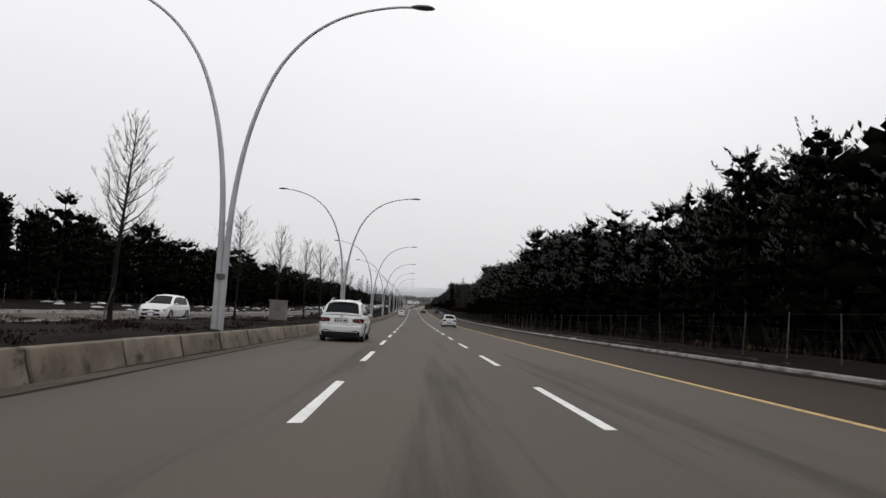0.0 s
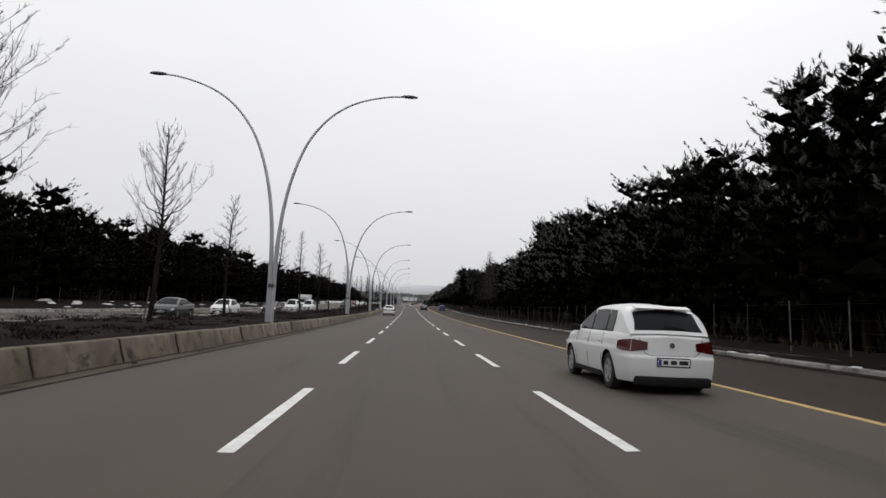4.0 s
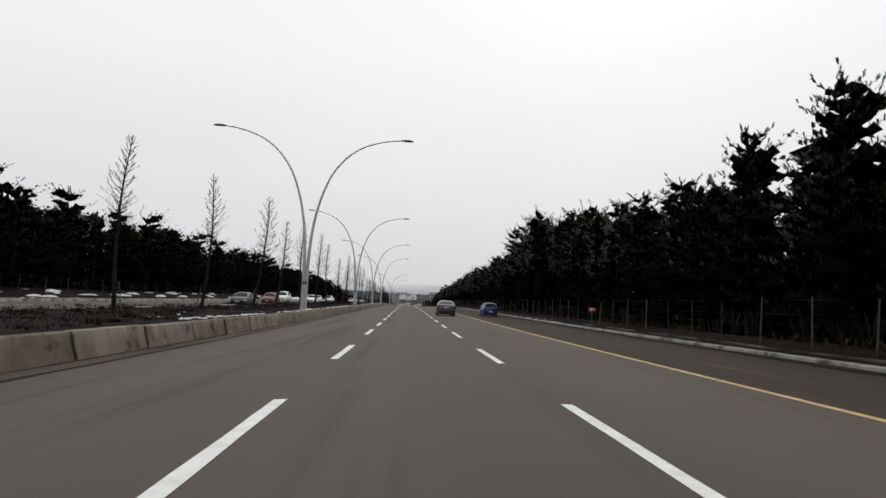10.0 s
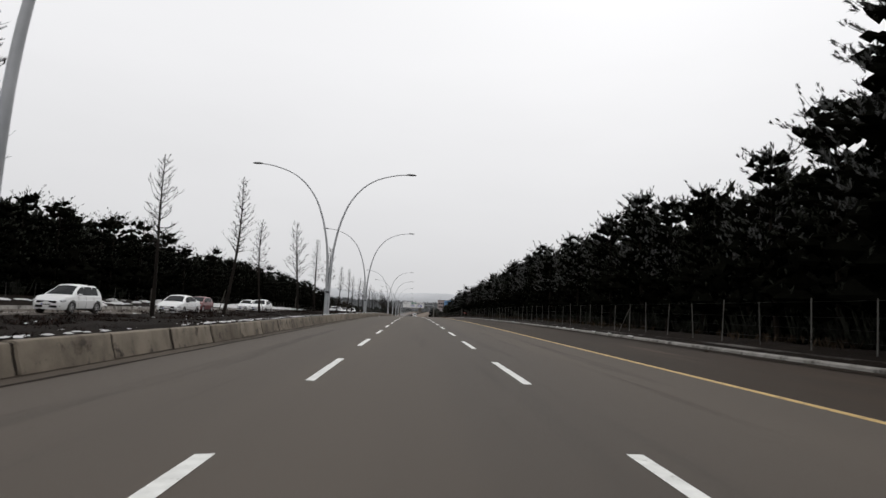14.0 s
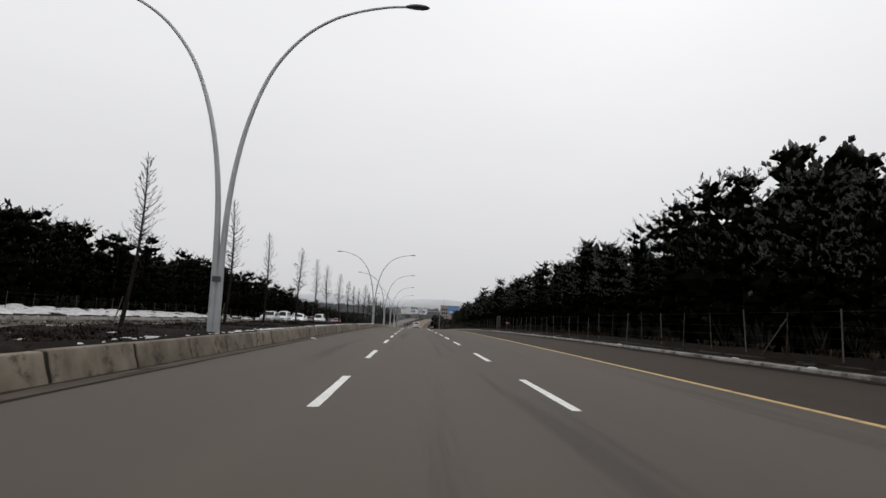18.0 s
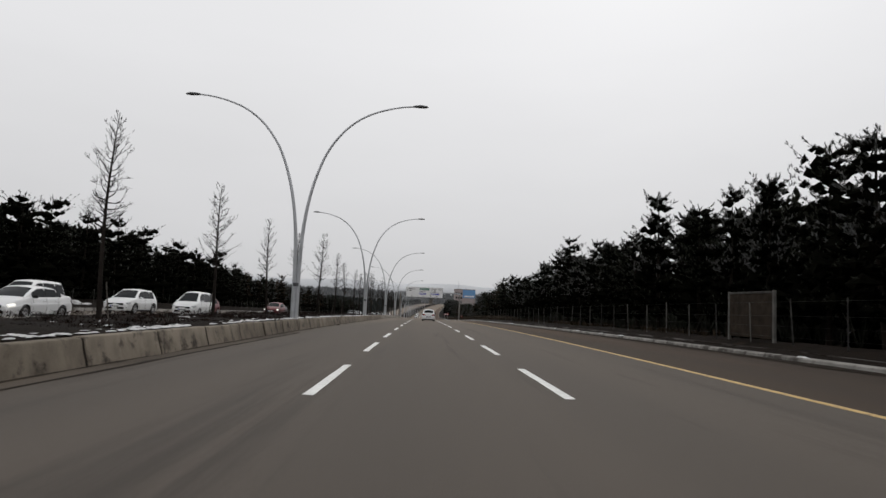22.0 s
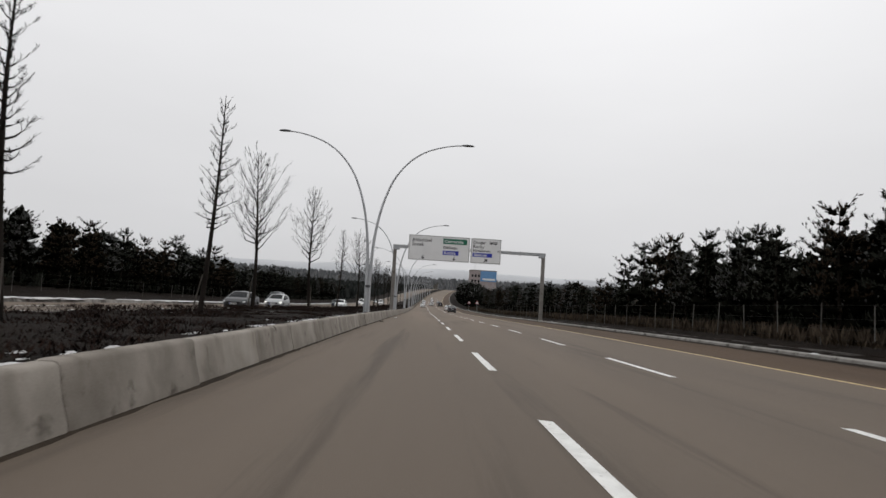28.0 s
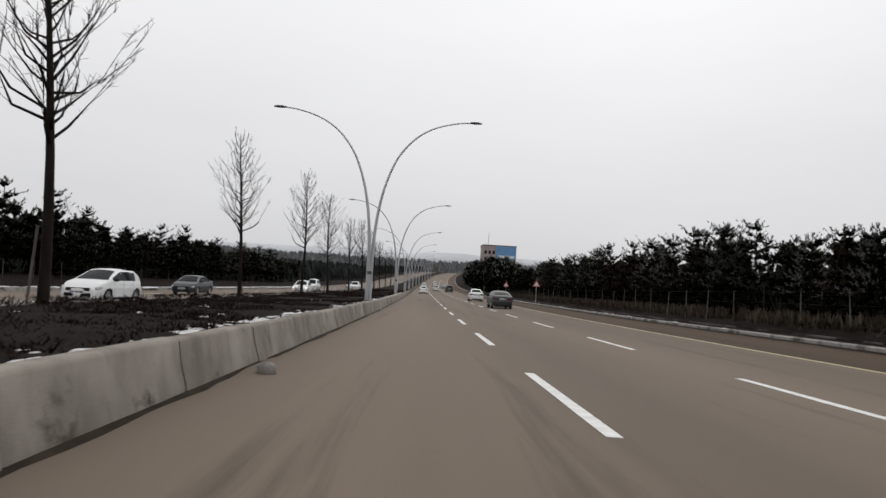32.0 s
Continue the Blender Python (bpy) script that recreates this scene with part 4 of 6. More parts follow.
# ---- the woods farther off ----
def far_woods(name, label, spots, seed, material=FAR_WOODS):
    rnd = random.Random(seed)
    verts, faces = [], []
    for x, y, z, h in spots:
        r = h * rnd.uniform(.20, .30)
        tops = [(0, h, 0.05)] + [(rnd.uniform(-.4, .4) * r, h * rnd.uniform(.55, .9), .6) for _ in range(2)]
        for dx, hh, k in tops:
            for _ in range(5):
                a = rnd.uniform(0, 6.283)
                q = len(verts)
                w = r * rnd.uniform(.7, 1.2)
                c, s = math.cos(a), math.sin(a)
                verts += [(x + dx, y, z + hh), (x + dx + c * w, y + s * w, z + hh * rnd.uniform(.25, .55)), (x + dx - s * w * .6, y + c * w * .6, z + hh * rnd.uniform(.1, .4)), (x + dx - c * w * .8, y - s * w * .8, z + hh * rnd.uniform(.3, .5))]
                faces += [(q, q + 1, q + 2), (q, q + 2, q + 3)]
        q = len(verts)
        for i in range(6):
            a = i * 1.0472
            verts.append((x + math.cos(a) * r, y + math.sin(a) * r, z))
        verts.append((x, y, z + h * .8))
        faces += [(q + i, q + (i + 1) % 6, q + 6) for i in range(6)]
    return tagged(link(name, verts, faces, material), label, "woods", kind="stuff")


def ground_z(x, y):
    d = (x - 13.0) if x > 0 else (-28.0 - x)
    z = gz(y) + 0.25 + min(d, 20.0) * 0.02 + 2.5 * min(1.0, d / 300.0) * (noise.noise((x * 0.01, y * 0.01, 0)) + 0.3)
    z += 26 * min(1.0, max(0.0, (d - 60) / 1200.0)) * (0.6 + noise.noise((x * 0.002, y * 0.002, 3.1)))
    if y > 1250:
        r = min(1.0, (y - 1250) / 350.0)
        z += 12 * r * r * (3 - 2 * r)
    return z


rnd = random.Random(99)
spots = []
for _ in range(3600):
    y = rnd.uniform(0, 1240)
    if 760 < y < 940 and rnd.random() < .5:
        y = rnd.uniform(760, 940)
    x = rnd.uniform(-43, -190) if rnd.random() < .55 else (rnd.uniform(25.5, 150) if y < 660 else rnd.uniform(15, 150))
    if y > 690 and rnd.random() < .25:
        x = rnd.uniform(-33, -45)
    h = float(np.interp(y, *zip(*(RIGHT_H if x > 0 else LEFT_H)))) * rnd.uniform(.7, 1.08)
    spots.append((x + bend(y), y, ground_z(x, y) - 0.4, h))
far_woods("far_woods", "dense dark pine woods behind the roadside rows", spots, 1)
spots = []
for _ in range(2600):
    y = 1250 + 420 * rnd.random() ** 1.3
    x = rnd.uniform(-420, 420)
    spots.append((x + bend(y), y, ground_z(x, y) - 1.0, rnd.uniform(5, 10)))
far_woods("hill_woods", "far hillside woods, grey with haze in their colour", spots, 2, HAZED_WOODS)


# ---- bare young trees on the median ----
def bare_tree(name, seed, h, label, bark=TWIGS, twig=None, more=1, droop=0.0, stake=True, wide=0.30, start=.34, category="bare tree"):
    rnd = random.Random(seed)
    thing = tagged(empty(name), label, category)
    tv, tf, bv, bf = [], [], [], []
    bow = rnd.uniform(-.3, .3)
    def axis(u):
        return Vector((bow * math.sin(u * 2.5), .15 * math.sin(u * 3 + seed), u * h))
    tube([axis(i / 9) for i in range(10)], [0.0125 * h * (1 - .95 * i / 9) + .006 for i in range(10)], 8, tv, tf)
    turn = rnd.uniform(0, 6)
    n = 56 * more
    for k in range(n):
        u = start + (0.97 - start) * k / n
        turn += 2.4 + rnd.uniform(-.4, .4)
        w = (u - start) / (1 - start)
        length = h * wide * .62 * (1 - w) ** .75 * rnd.uniform(.5, 1.2) + .12
        d = Vector((math.cos(turn), math.sin(turn), 0))
        up = (rnd.uniform(.75, 1.6) if wide > .25 else rnd.uniform(.15, 1.25)) + .6 * w
        a = axis(u)
        sway = Vector((rnd.gauss(0, 1), rnd.gauss(0, 1), rnd.gauss(0, .5))) * length * .10
        def limb(s):
            return a + d * length * s + Vector((0, 0, length * (up * (s ** 1.35) - droop * s * s))) + sway * math.sin(s * 4.5)
        tube([limb(s) for s in (0, .25, .5, .75, 1)], [.0040 * h * (1.1 - w) + .005, .003 * h * (1.1 - w) + .004, .007, .0055, .003], 3, bv, bf, cap=False)
        for j in range(7):
            s = rnd.uniform(.2, .98)
            c = limb(s)
            e = Vector((d.x + rnd.uniform(-1, 1), d.y + rnd.uniform(-1, 1), up + rnd.uniform(-.2, .5) - 1.6 * droop)).normalized() * length * rnd.uniform(.16, .42)
            tube([c, c + e * .55, c + e + Vector((0, 0, .05 - .2 * droop * length))], [.008, .006, .003], 3, bv, bf, cap=False)
            for _ in range(2):
                f = Vector((rnd.uniform(-1, 1), rnd.uniform(-1, 1), rnd.uniform(.1, 1.1) - 1.5 * droop)).normalized() * length * rnd.uniform(.07, .18)
                c2 = c + e * rnd.uniform(.4, 1)
                tube([c2, c2 + f], [.005, .003], 3, bv, bf, cap=False)
    link("trunk", tv, tf, bark, thing, smooth=60)
    link("crown", bv, bf, twig or bark, thing)
    if stake:
        link("stake", *tube([(.32, -.1, -.1), (.06, 0, 1.35)], [.028, .024], 6), STAKE, thing, "leaning wooden stake")
    return thing


TREE_LABEL = "slender bare young tree with a stake on the median"
makes = [bare_tree("bare_tree", 200 + i, 7.6, TREE_LABEL, wide=w, start=st) for i, (w, st) in enumerate(((.19, .40), (.16, .43), (.36, .36), (.22, .38), (.14, .38), (.32, .38)))]
tree_ys = [27.6, 43.2, 53, 65, 76, 86, 97, 108, 121, 131.5, 142, 153.5, 175, 185, 195, 205, 215, 224, 234, 245, 255, 265.5, 275, 283.9, 296, 306.5, 317, 328,
           339.5, 350, 361, 371.5, 382.5, 394, 405, 415.5, 426, 436, 448, 456.8, 469, 479.5, 492, 503]
late_ys = [520, 541.5, 558.5, 580, 599, 617, 634, 651, 668, 684, 701, 718, 736, 755]
seen_make = set()
for y, x in [(y, -10.7) for y in tree_ys] + [(y, -13.8) for y in late_ys]:
    k = rnd.choice((2, 5)) if y < 100 or (y > 510 and rnd.random() < .65) else rnd.choice((0, 1, 3, 4))
    m = pose(x + bend(y) + rnd.uniform(-.25, .25), y, gz(y, x) + 0.40, rnd.uniform(-2, 2), rnd.uniform(-2.5, 2.5), rnd.uniform(0, 360))
    s = rnd.uniform(.86, 1.1) * float(np.interp(y, (0, 60, 80, 170, 260, 290, 380, 400, 440, 500, 515, 700), (.90, .92, 1.0, .95, 1.0, 1.0, .86, .88, 1.0, 1.0, 1.38, 1.38)))
    m = m @ Matrix.Diagonal((s, s, s, 1))
    ob = makes[k]
    if k in seen_make:
        ob = copy_thing(makes[k], m)
    ob.matrix_basis = m
    seen_make.add(k)
    ob["group"] = "bare trees along the median"
t = bare_tree("weeping_tree", 300, 10.6, "tall leafless weeping tree with brown hanging twigs", BARK, TWIGS_BROWN, 3, droop=1.25, stake=False, wide=.34, start=.25)
t.matrix_basis = pose(12.4, 174.0, gz(174.0, 12) + .40)
for i, (x, y, h) in enumerate([(15.0, 838, 9.5), (16, 716, 6.5), (21, 724, 7.2), (27, 735, 7.5), (18.5, 745, 6.2), (33, 742, 7.0), (19, 786, 6.5), (24, 800, 9.0), (29, 822, 10.0), (22, 836, 9.5), (34, 842, 10.5), (25, 846, 10.0)]):
    t = bare_tree("frosted_tree", 310 + i, h + 1.5, "leafless tree white with frost at the wood's edge", TWIGS_FROST, stake=False, wide=.42, start=.18)
    t.matrix_basis = pose(x + bend(y), y, gz(y, x) + .3)
    t["group"] = "frosted trees"


# ---- low growth and snow ----
def scatter(name, label, category, material, spots, height, blades, seed, spread=.5, slim=.10):
    rnd = random.Random(seed)
    verts, faces = [], []
    for x, y, z in spots:
        for _ in range(blades):
            a = rnd.uniform(0, 6.283)
            l = height * rnd.uniform(.5, 1.2)
            o = Vector((x + rnd.uniform(-.14, .14), y + rnd.uniform(-.14, .14), z))
            v = Vector((math.cos(a) * spread, math.sin(a) * spread, 1)).normalized() * l
            s = Vector((-math.sin(a), math.cos(a), 0)) * l * slim
            q = len(verts)
            verts += [tuple(o), tuple(o + v * .6 + s), tuple(o + v), tuple(o + v * .6 - s)]
            faces.append((q, q + 1, q + 2, q + 3))
    return tagged(link(name, verts, faces, material), label, category, kind="stuff")


rnd = random.Random(8)
spots = []
for _ in range(27000):
    y = rnd.uniform(-12, 700) if rnd.random() < .8 else rnd.uniform(480, 640)
    x = -6.6 - abs(rnd.gauss(0, 3.4)) if rnd.random() < .7 else rnd.uniform(-14.6, -6.6)
    if x < -14.6 or noise.noise((x * .35, y * .22, 5.0)) < -.28:
        continue
    spots.append((x + bend(y), y, gz(y, x) + .44))
scatter("heather", "low brown heather and dead plants on the median", "heather", HEATHER, spots, .22, 13, 21, 1.3, .055)
spots = []
for _ in range(3200):
    y = rnd.uniform(-6, 660)
    x = 11.2 + widen(y) + rnd.uniform(-.7, 1.6)
    if noise.noise((x * .3, y * .12, 9.0)) > -.05:
        spots.append((x, y, gz(y, x) + .42))
under = []
for _ in range(5200):
    y = rnd.uniform(-14, 690)
    x = rnd.uniform(13.9, 17.5) + widen(y) if rnd.random() < .55 else rnd.uniform(-36.5, -33.0)
    under.append((x, y, gz(y, x) + (.3 if x > 0 else .7)))
scatter("undergrowth", "dark brushwood under the pines", "brushwood", NEEDLES, under, 1.5, 14, 23, .45, .03)
tall = []
for _ in range(2600):
    y = rnd.uniform(470, 690)
    x = rnd.uniform(10.9, 14.6) + widen(y)
    tall.append((x + bend(y), y, gz(y, x) + .36))
scatter("tall_grass", "tall dry grass behind the fence", "dry grass", PALE_GRASS, tall, .75, 7, 24, .35, .06)
scatter("dry_grass", "tufts of dry grass along the fence", "dry grass", DRY_GRASS, spots, .34, 6, 22, .5)


def snow_patches(name, label, spots, seed):
    """Thin uneven lenses of old snow."""
    rnd = random.Random(seed)
    verts, faces = [], []
    for x, y, z, r, thick in spots:
        q = len(verts)
        n = 9
        verts.append((x, y, z + thick))
        for ring, (k, lift) in enumerate(((.55, .85), (1.0, -.25))):
            for i in range(n):
                a = 6.2832 * i / n
                w = r * k * (1 + .7 * noise.noise((math.cos(a) * 1.9 + x, math.sin(a) * 1.9 + y, ring * .3)) + rnd.uniform(-.22, .22))
                verts.append((x + math.cos(a) * w * .75, y + math.sin(a) * w * 1.5, z + thick * lift * rnd.uniform(.8, 1.15)))
        for i in range(n):
            j = (i + 1) % n
            faces += [(q, q + 1 + i, q + 1 + j), (q + 1 + i, q + 1 + n + i, q + 1 + n + j, q + 1 + j)]
    return tagged(link(name, verts, faces, SNOW, smooth=70), label, "snow", kind="stuff")


rnd = random.Random(31)
spots = []
for _ in range(4200):
    y = rnd.choice([rnd.uniform(190, 300), rnd.uniform(300, 520), rnd.uniform(330, 470), rnd.uniform(495, 660), rnd.uniform(495, 660)])
    x = -6.36 - abs(rnd.gauss(0, .30)) if rnd.random() < .85 else rnd.uniform(-12, -6.5)
    spots.append((x, y, gz(y, x) + .505 - max(0, (-x - 9) * .035), rnd.uniform(.03, .15), rnd.uniform(.008, .024)))
snow_patches("median_snow", "scraps of melting snow on the median", spots, 1)
spots = []
for _ in range(620):
    y = rnd.choice([rnd.uniform(60, 330), rnd.uniform(300, 430), rnd.uniform(320, 400), rnd.uniform(330, 400)])
    x = rnd.uniform(-32.5, -27.6)
    r = rnd.uniform(.25, .85) if 230 < y < 430 else rnd.uniform(.15, .6)
    spots.append((x, y, gz(y, x) + .28 + (-27.3 - x) * .10, r, r * rnd.uniform(.12, .34)))
snow_patches("bank_snow", "dirty heaps of ploughed snow below the pines", spots, 2)
spots = []
for _ in range(420):
    y = rnd.uniform(-5, 660)
    x = rnd.choice([9.76 + widen(y), -26.85, -26.85, -15.2, -15.2]) + rnd.uniform(-.05, .05)
    spots.append((x, y, gz(y, x) + (.165 if x > 0 else .24 if x < -20 else .285), rnd.uniform(.10, .2), .03))
for _ in range(240):
    y = rnd.uniform(480, 680)
    spots.append((-15.9 + rnd.uniform(-.3, .3), y, gz(y, -15.7) + .0, rnd.uniform(.4, .9), .05))
    spots.append((-27.1 + rnd.uniform(-.2, .2), y, gz(y, -27) + .22, rnd.uniform(.4, .9), .06))
snow_patches("kerb_snow", "thin snow left along the kerbs", spots, 3)


# ---- cars ----
smoothed = {}


def lerp(table, y):
    """Height along a profile whose corners are rounded."""
    key = tuple(table)
    if key not in smoothed:
        xs = np.linspace(table[0][0], table[-1][0], 161)
        zs = np.interp(xs, [a for a, _ in table], [b for _, b in table])
        ends = zs[0], zs[-1]
        for _ in range(26):
            zs[1:-1] = (zs[:-2] + 2 * zs[1:-1] + zs[2:]) / 4
            zs[0], zs[-1] = ends
        smoothed[key] = (xs, zs)
    return float(np.interp(y, *smoothed[key]))


FLANK = [(0, .915), (.10, .955), (.30, .982), (.55, 1.0), (.67, .998), (.715, .975), (.88, .955), (1.0, .915)]


SHAPES = {
    # length, width, wheel centres from the rear, wheel radius, floor, belt, deck line, roof line, tumblehome, side windows, rear glass, windscreen
    "hatch": dict(L=4.15, W=1.70, wheels=(0.78, 3.34), r=0.315, floor=0.20,
                  deck=[(0, .90), (.06, .95), (.5, .96), (3.0, .97), (3.25, .95), (3.8, .82), (4.05, .70), (4.15, .58)],
                  roof=[(.10, .97), (.47, 1.37), (.66, 1.43), (1.5, 1.48), (2.2, 1.45), (3.18, .97)],
                  side=[(.80, 1.14), (1.20, 2.00), (2.08, 2.84)], tail=(0.60, 0.19, 0.69), lean=.26, round=.17),
    "sedan": dict(L=4.55, W=1.77, wheels=(0.98, 3.62), r=0.32, floor=0.20,
                  deck=[(0, .92), (.05, 1.02), (.4, 1.06), (1.0, .99), (3.3, .95), (3.55, .93), (4.1, .82), (4.42, .70), (4.55, .56)],
                  roof=[(.62, 1.05), (1.30, 1.36), (1.55, 1.41), (2.1, 1.45), (2.7, 1.42), (3.62, .95)],
                  side=[(1.02, 1.30), (1.38, 2.16), (2.24, 3.10)], tail=(0.74, 0.24, 0.70)),
    "saloon": dict(L=4.35, W=1.74, wheels=(0.86, 3.48), r=0.32, floor=0.21,
                   deck=[(0, .95), (.04, 1.06), (.35, 1.09), (.9, 1.02), (3.1, .98), (3.35, .96), (3.95, .86), (4.25, .74), (4.35, .6)],
                   roof=[(.60, 1.08), (1.12, 1.42), (1.35, 1.48), (1.9, 1.52), (2.5, 1.49), (3.42, .98)],
                   side=[(.98, 1.16), (1.24, 2.06), (2.14, 2.95)], tail=(0.68, 0.26, 0.76)),
    "suv": dict(L=4.75, W=1.92, wheels=(0.90, 3.82), r=0.385, floor=0.27,
                deck=[(0, 1.02), (.05, 1.10), (.5, 1.12), (3.3, 1.10), (3.6, 1.08), (4.3, .99), (4.62, .84), (4.75, .68)],
                roof=[(.14, 1.14), (.55, 1.66), (.75, 1.72), (1.8, 1.78), (2.6, 1.74), (3.60, 1.10)],
                side=[(.72, 1.28), (1.38, 2.24), (2.32, 3.10)], tail=(0.62, 0.24, 0.84)),
    "van": dict(L=4.40, W=1.80, wheels=(0.80, 3.42), r=0.32, floor=0.22,
                deck=[(0, 1.0), (.03, 1.06), (.4, 1.08), (3.3, 1.04), (3.55, 1.02), (4.1, .90), (4.3, .76), (4.4, .6)],
                roof=[(.04, 1.10), (.16, 1.72), (.3, 1.80), (1.8, 1.84), (2.6, 1.80), (3.60, 1.04)],
                side=[(.25, .98), (1.08, 2.06), (2.14, 3.02)], tail=(0.36, 0.14, 1.10)),
    "coupe": dict(L=4.60, W=1.82, wheels=(0.98, 3.70), r=0.33, floor=0.18,
                  deck=[(0, .88), (.05, .98), (.4, 1.00), (1.0, .95), (3.2, .92), (3.55, .90), (4.2, .78), (4.48, .64), (4.6, .52)],
                  roof=[(.55, .99), (1.35, 1.30), (1.7, 1.36), (2.2, 1.38), (2.7, 1.35), (3.70, .91)],
                  side=[(1.12, 1.45), (1.52, 2.2), (2.28, 3.15)], tail=(0.70, 0.24, 0.66)),
}


def car_surfaces(S):
    """The body's outer surface as functions of the distance from the rear."""
    L, W, floor = S["L"], S["W"], S["floor"]
    hw = W / 2

    def plan(y):
        back, front = min(1.0, y / 0.46), min(1.0, (L - y) / 0.70)
        return hw * (1 - S.get("round", 0.15) * (1 - back) ** 2 - 0.22 * (1 - front) ** 2.2)

    def shear(y, z):
        """Rear and front faces lean in above the bumpers."""
        k = max(0.0, 1 - y / 0.5)
        f = max(0.0, 1 - (L - y) / 0.5)
        edge = floor + .40
        step = max(0.0, min(1.0, (z - edge) / .035))
        rear = .045 * step + .10 * max(0.0, z - edge) + .22 * max(0.0, floor + .16 - z)
        nose = .03 * step + .24 * max(0.0, z - edge) + .20 * max(0.0, floor + .14 - z)
        return y + k * rear - f * nose

    def arch(y):
        z = floor
        for c in S["wheels"]:
            R = S["r"] * 1.17
            if abs(y - c) < R:
                z = max(z, S["r"] * .98 + math.sqrt(R * R - (y - c) ** 2))
        return z

    def side(y, s):
        """Body side: s from 0 at the sill or arch to 1 at the belt."""
        z0, z1 = arch(y), lerp(S["deck"], y)
        z0 = min(z0, z1 - .10)
        z = z0 + (z1 - z0) * s
        u = (z - floor) / (z1 - floor)
        x = plan(y) * float(np.interp(u, [a for a, _ in FLANK], [b for _, b in FLANK]))
        return Vector((x, shear(y, z), z))

    def cabin(y, s):
        b = side(y, 1.0)
        zt = max(lerp(S["roof"], y), b.z + .004)
        x = b.x - .03 - (zt - b.z) * s * S.get("lean", .30) - .07 * max(0.0, s - .8) / .2 * min(1, (zt - b.z) / .2)
        return Vector((x, y, b.z + (zt - b.z) * (s if s < .8 else .8 + (s - .8) * .82)))

    def top(y, u):
        e = cabin(y, 1.0)
        rise = max(0.0, min(1.0, (e.z - lerp(S["deck"], y)) / .2))
        return Vector((e.x * u, y, e.z + (.045 * rise + .004) * (1 - u * u)))
    return plan, side, cabin, top, arch, shear


def patch(fn, us, vs, off, flip=False, mirror=False):
    """A sheet over part of a surface, off metres proud of it, with a rim back to it."""
    verts, faces = [], []
    grid = []
    for u in us:
        for v in vs:
            p = fn(u, v)
            a, b = fn(u + .01, v) - fn(u - .01, v), fn(u, v + .01) - fn(u, v - .01)
            n = a.cross(b)
            n.normalize()
            if flip:
                n = -n
            grid.append((p + n * off, p - n * .01))
    for p, _ in grid:
        verts.append(p)
    for _, p in grid:
        verts.append(p)
    k, m, N = len(vs), len(us), len(grid)
    for i in range(m - 1):
        for j in range(k - 1):
            q = i * k + j
            faces.append((q, q + 1, q + k + 1, q + k) if flip else (q, q + k, q + k + 1, q + 1))
    ring = [j for j in range(k)] + [i * k + k - 1 for i in range(1, m)] + [(m - 1) * k + j for j in range(k - 2, -1, -1)] + [i * k for i in range(m - 2, 0, -1)]
    for a, b in zip(ring, ring[1:] + ring[:1]):
        faces.append((a, b, b + N, a + N))
    if mirror:
        verts = [Vector((-p.x, p.y, p.z)) for p in verts]
        faces = [tuple(reversed(f)) for f in faces]
    return [tuple(p) for p in verts], faces


def span(a, b, n):
    return [a + (b - a) * i / n for i in range(n + 1)]


def wheel(parent, x, y, r, side, detail=True):
    prof = [(-.10, r * .66), (-.105, r * .80), (-.09, r * .95), (-.05, r), (.05, r), (.09, r * .95), (.105, r * .80), (.10, r * .66)]
    n = 22
    verts, faces = [], []
    for i in range(n):
        a = 6.2832 * i / n
        for px, pr in prof:
            verts.append((px, math.cos(a) * pr, math.sin(a) * pr))
    k = len(prof)
    for i in range(n):
        for j in range(k - 1):
            faces.append((i * k + j, i * k + j + 1, ((i + 1) % n) * k + j + 1, ((i + 1) % n) * k + j))
    hub = empty("wheel", pose(x, y, r))
    hub.parent = parent
    link("tyre", verts, faces, TYRE, hub, smooth=50)
    bm = bmesh.new()
    o = side * .075
    spokes = 5
    for i in range(spokes):
        a = 360 * i / spokes
        b = box_bm((.03, .085, r * .60), (0, 0, r * .34), 0.006, segments=1, taper=.75)
        bmesh.ops.transform(b, matrix=pose(o, 0, 0, a, 0, 0), verts=b.verts)
        tmp = bpy.data.meshes.new("spoke")
        b.to_mesh(tmp)
        b.free()
        bm.from_mesh(tmp)
        bpy.data.meshes.remove(tmp)
    rv, rf = tube([(o - side * .015, 0, 0), (o + side * .012, 0, 0)], [r * .17, r * .15], 12)
    ring = [(o, r * .66), (o + side * .02, r * .66), (o + side * .02, r * .58), (o - side * .02, r * .56)]
    base = len(rv)
    for i in range(n):
        a = 6.2832 * i / n
        for px, pr in ring:
            rv.append((px, math.cos(a) * pr, math.sin(a) * pr))
    for i in range(n):
        for j in range(3):
            rf.append((base + i * 4 + j, base + i * 4 + j + 1, base + ((i + 1) % n) * 4 + j + 1, base + ((i + 1) % n) * 4 + j))
    tmp = bpy.data.meshes.new("rim")
    tmp.from_pydata(rv, [], rf)
    bm.from_mesh(tmp)
    bpy.data.meshes.remove(tmp)
    bmesh.ops.recalc_face_normals(bm, faces=bm.faces)
    part("rim", bm, ALLOY, hub, smooth=35)
    link("brake_disc", *tube([(o - side * .06, 0, 0), (o - side * .05, 0, 0)], [r * .6, r * .6], 14), BLACK_PLASTIC, hub)
    return hub


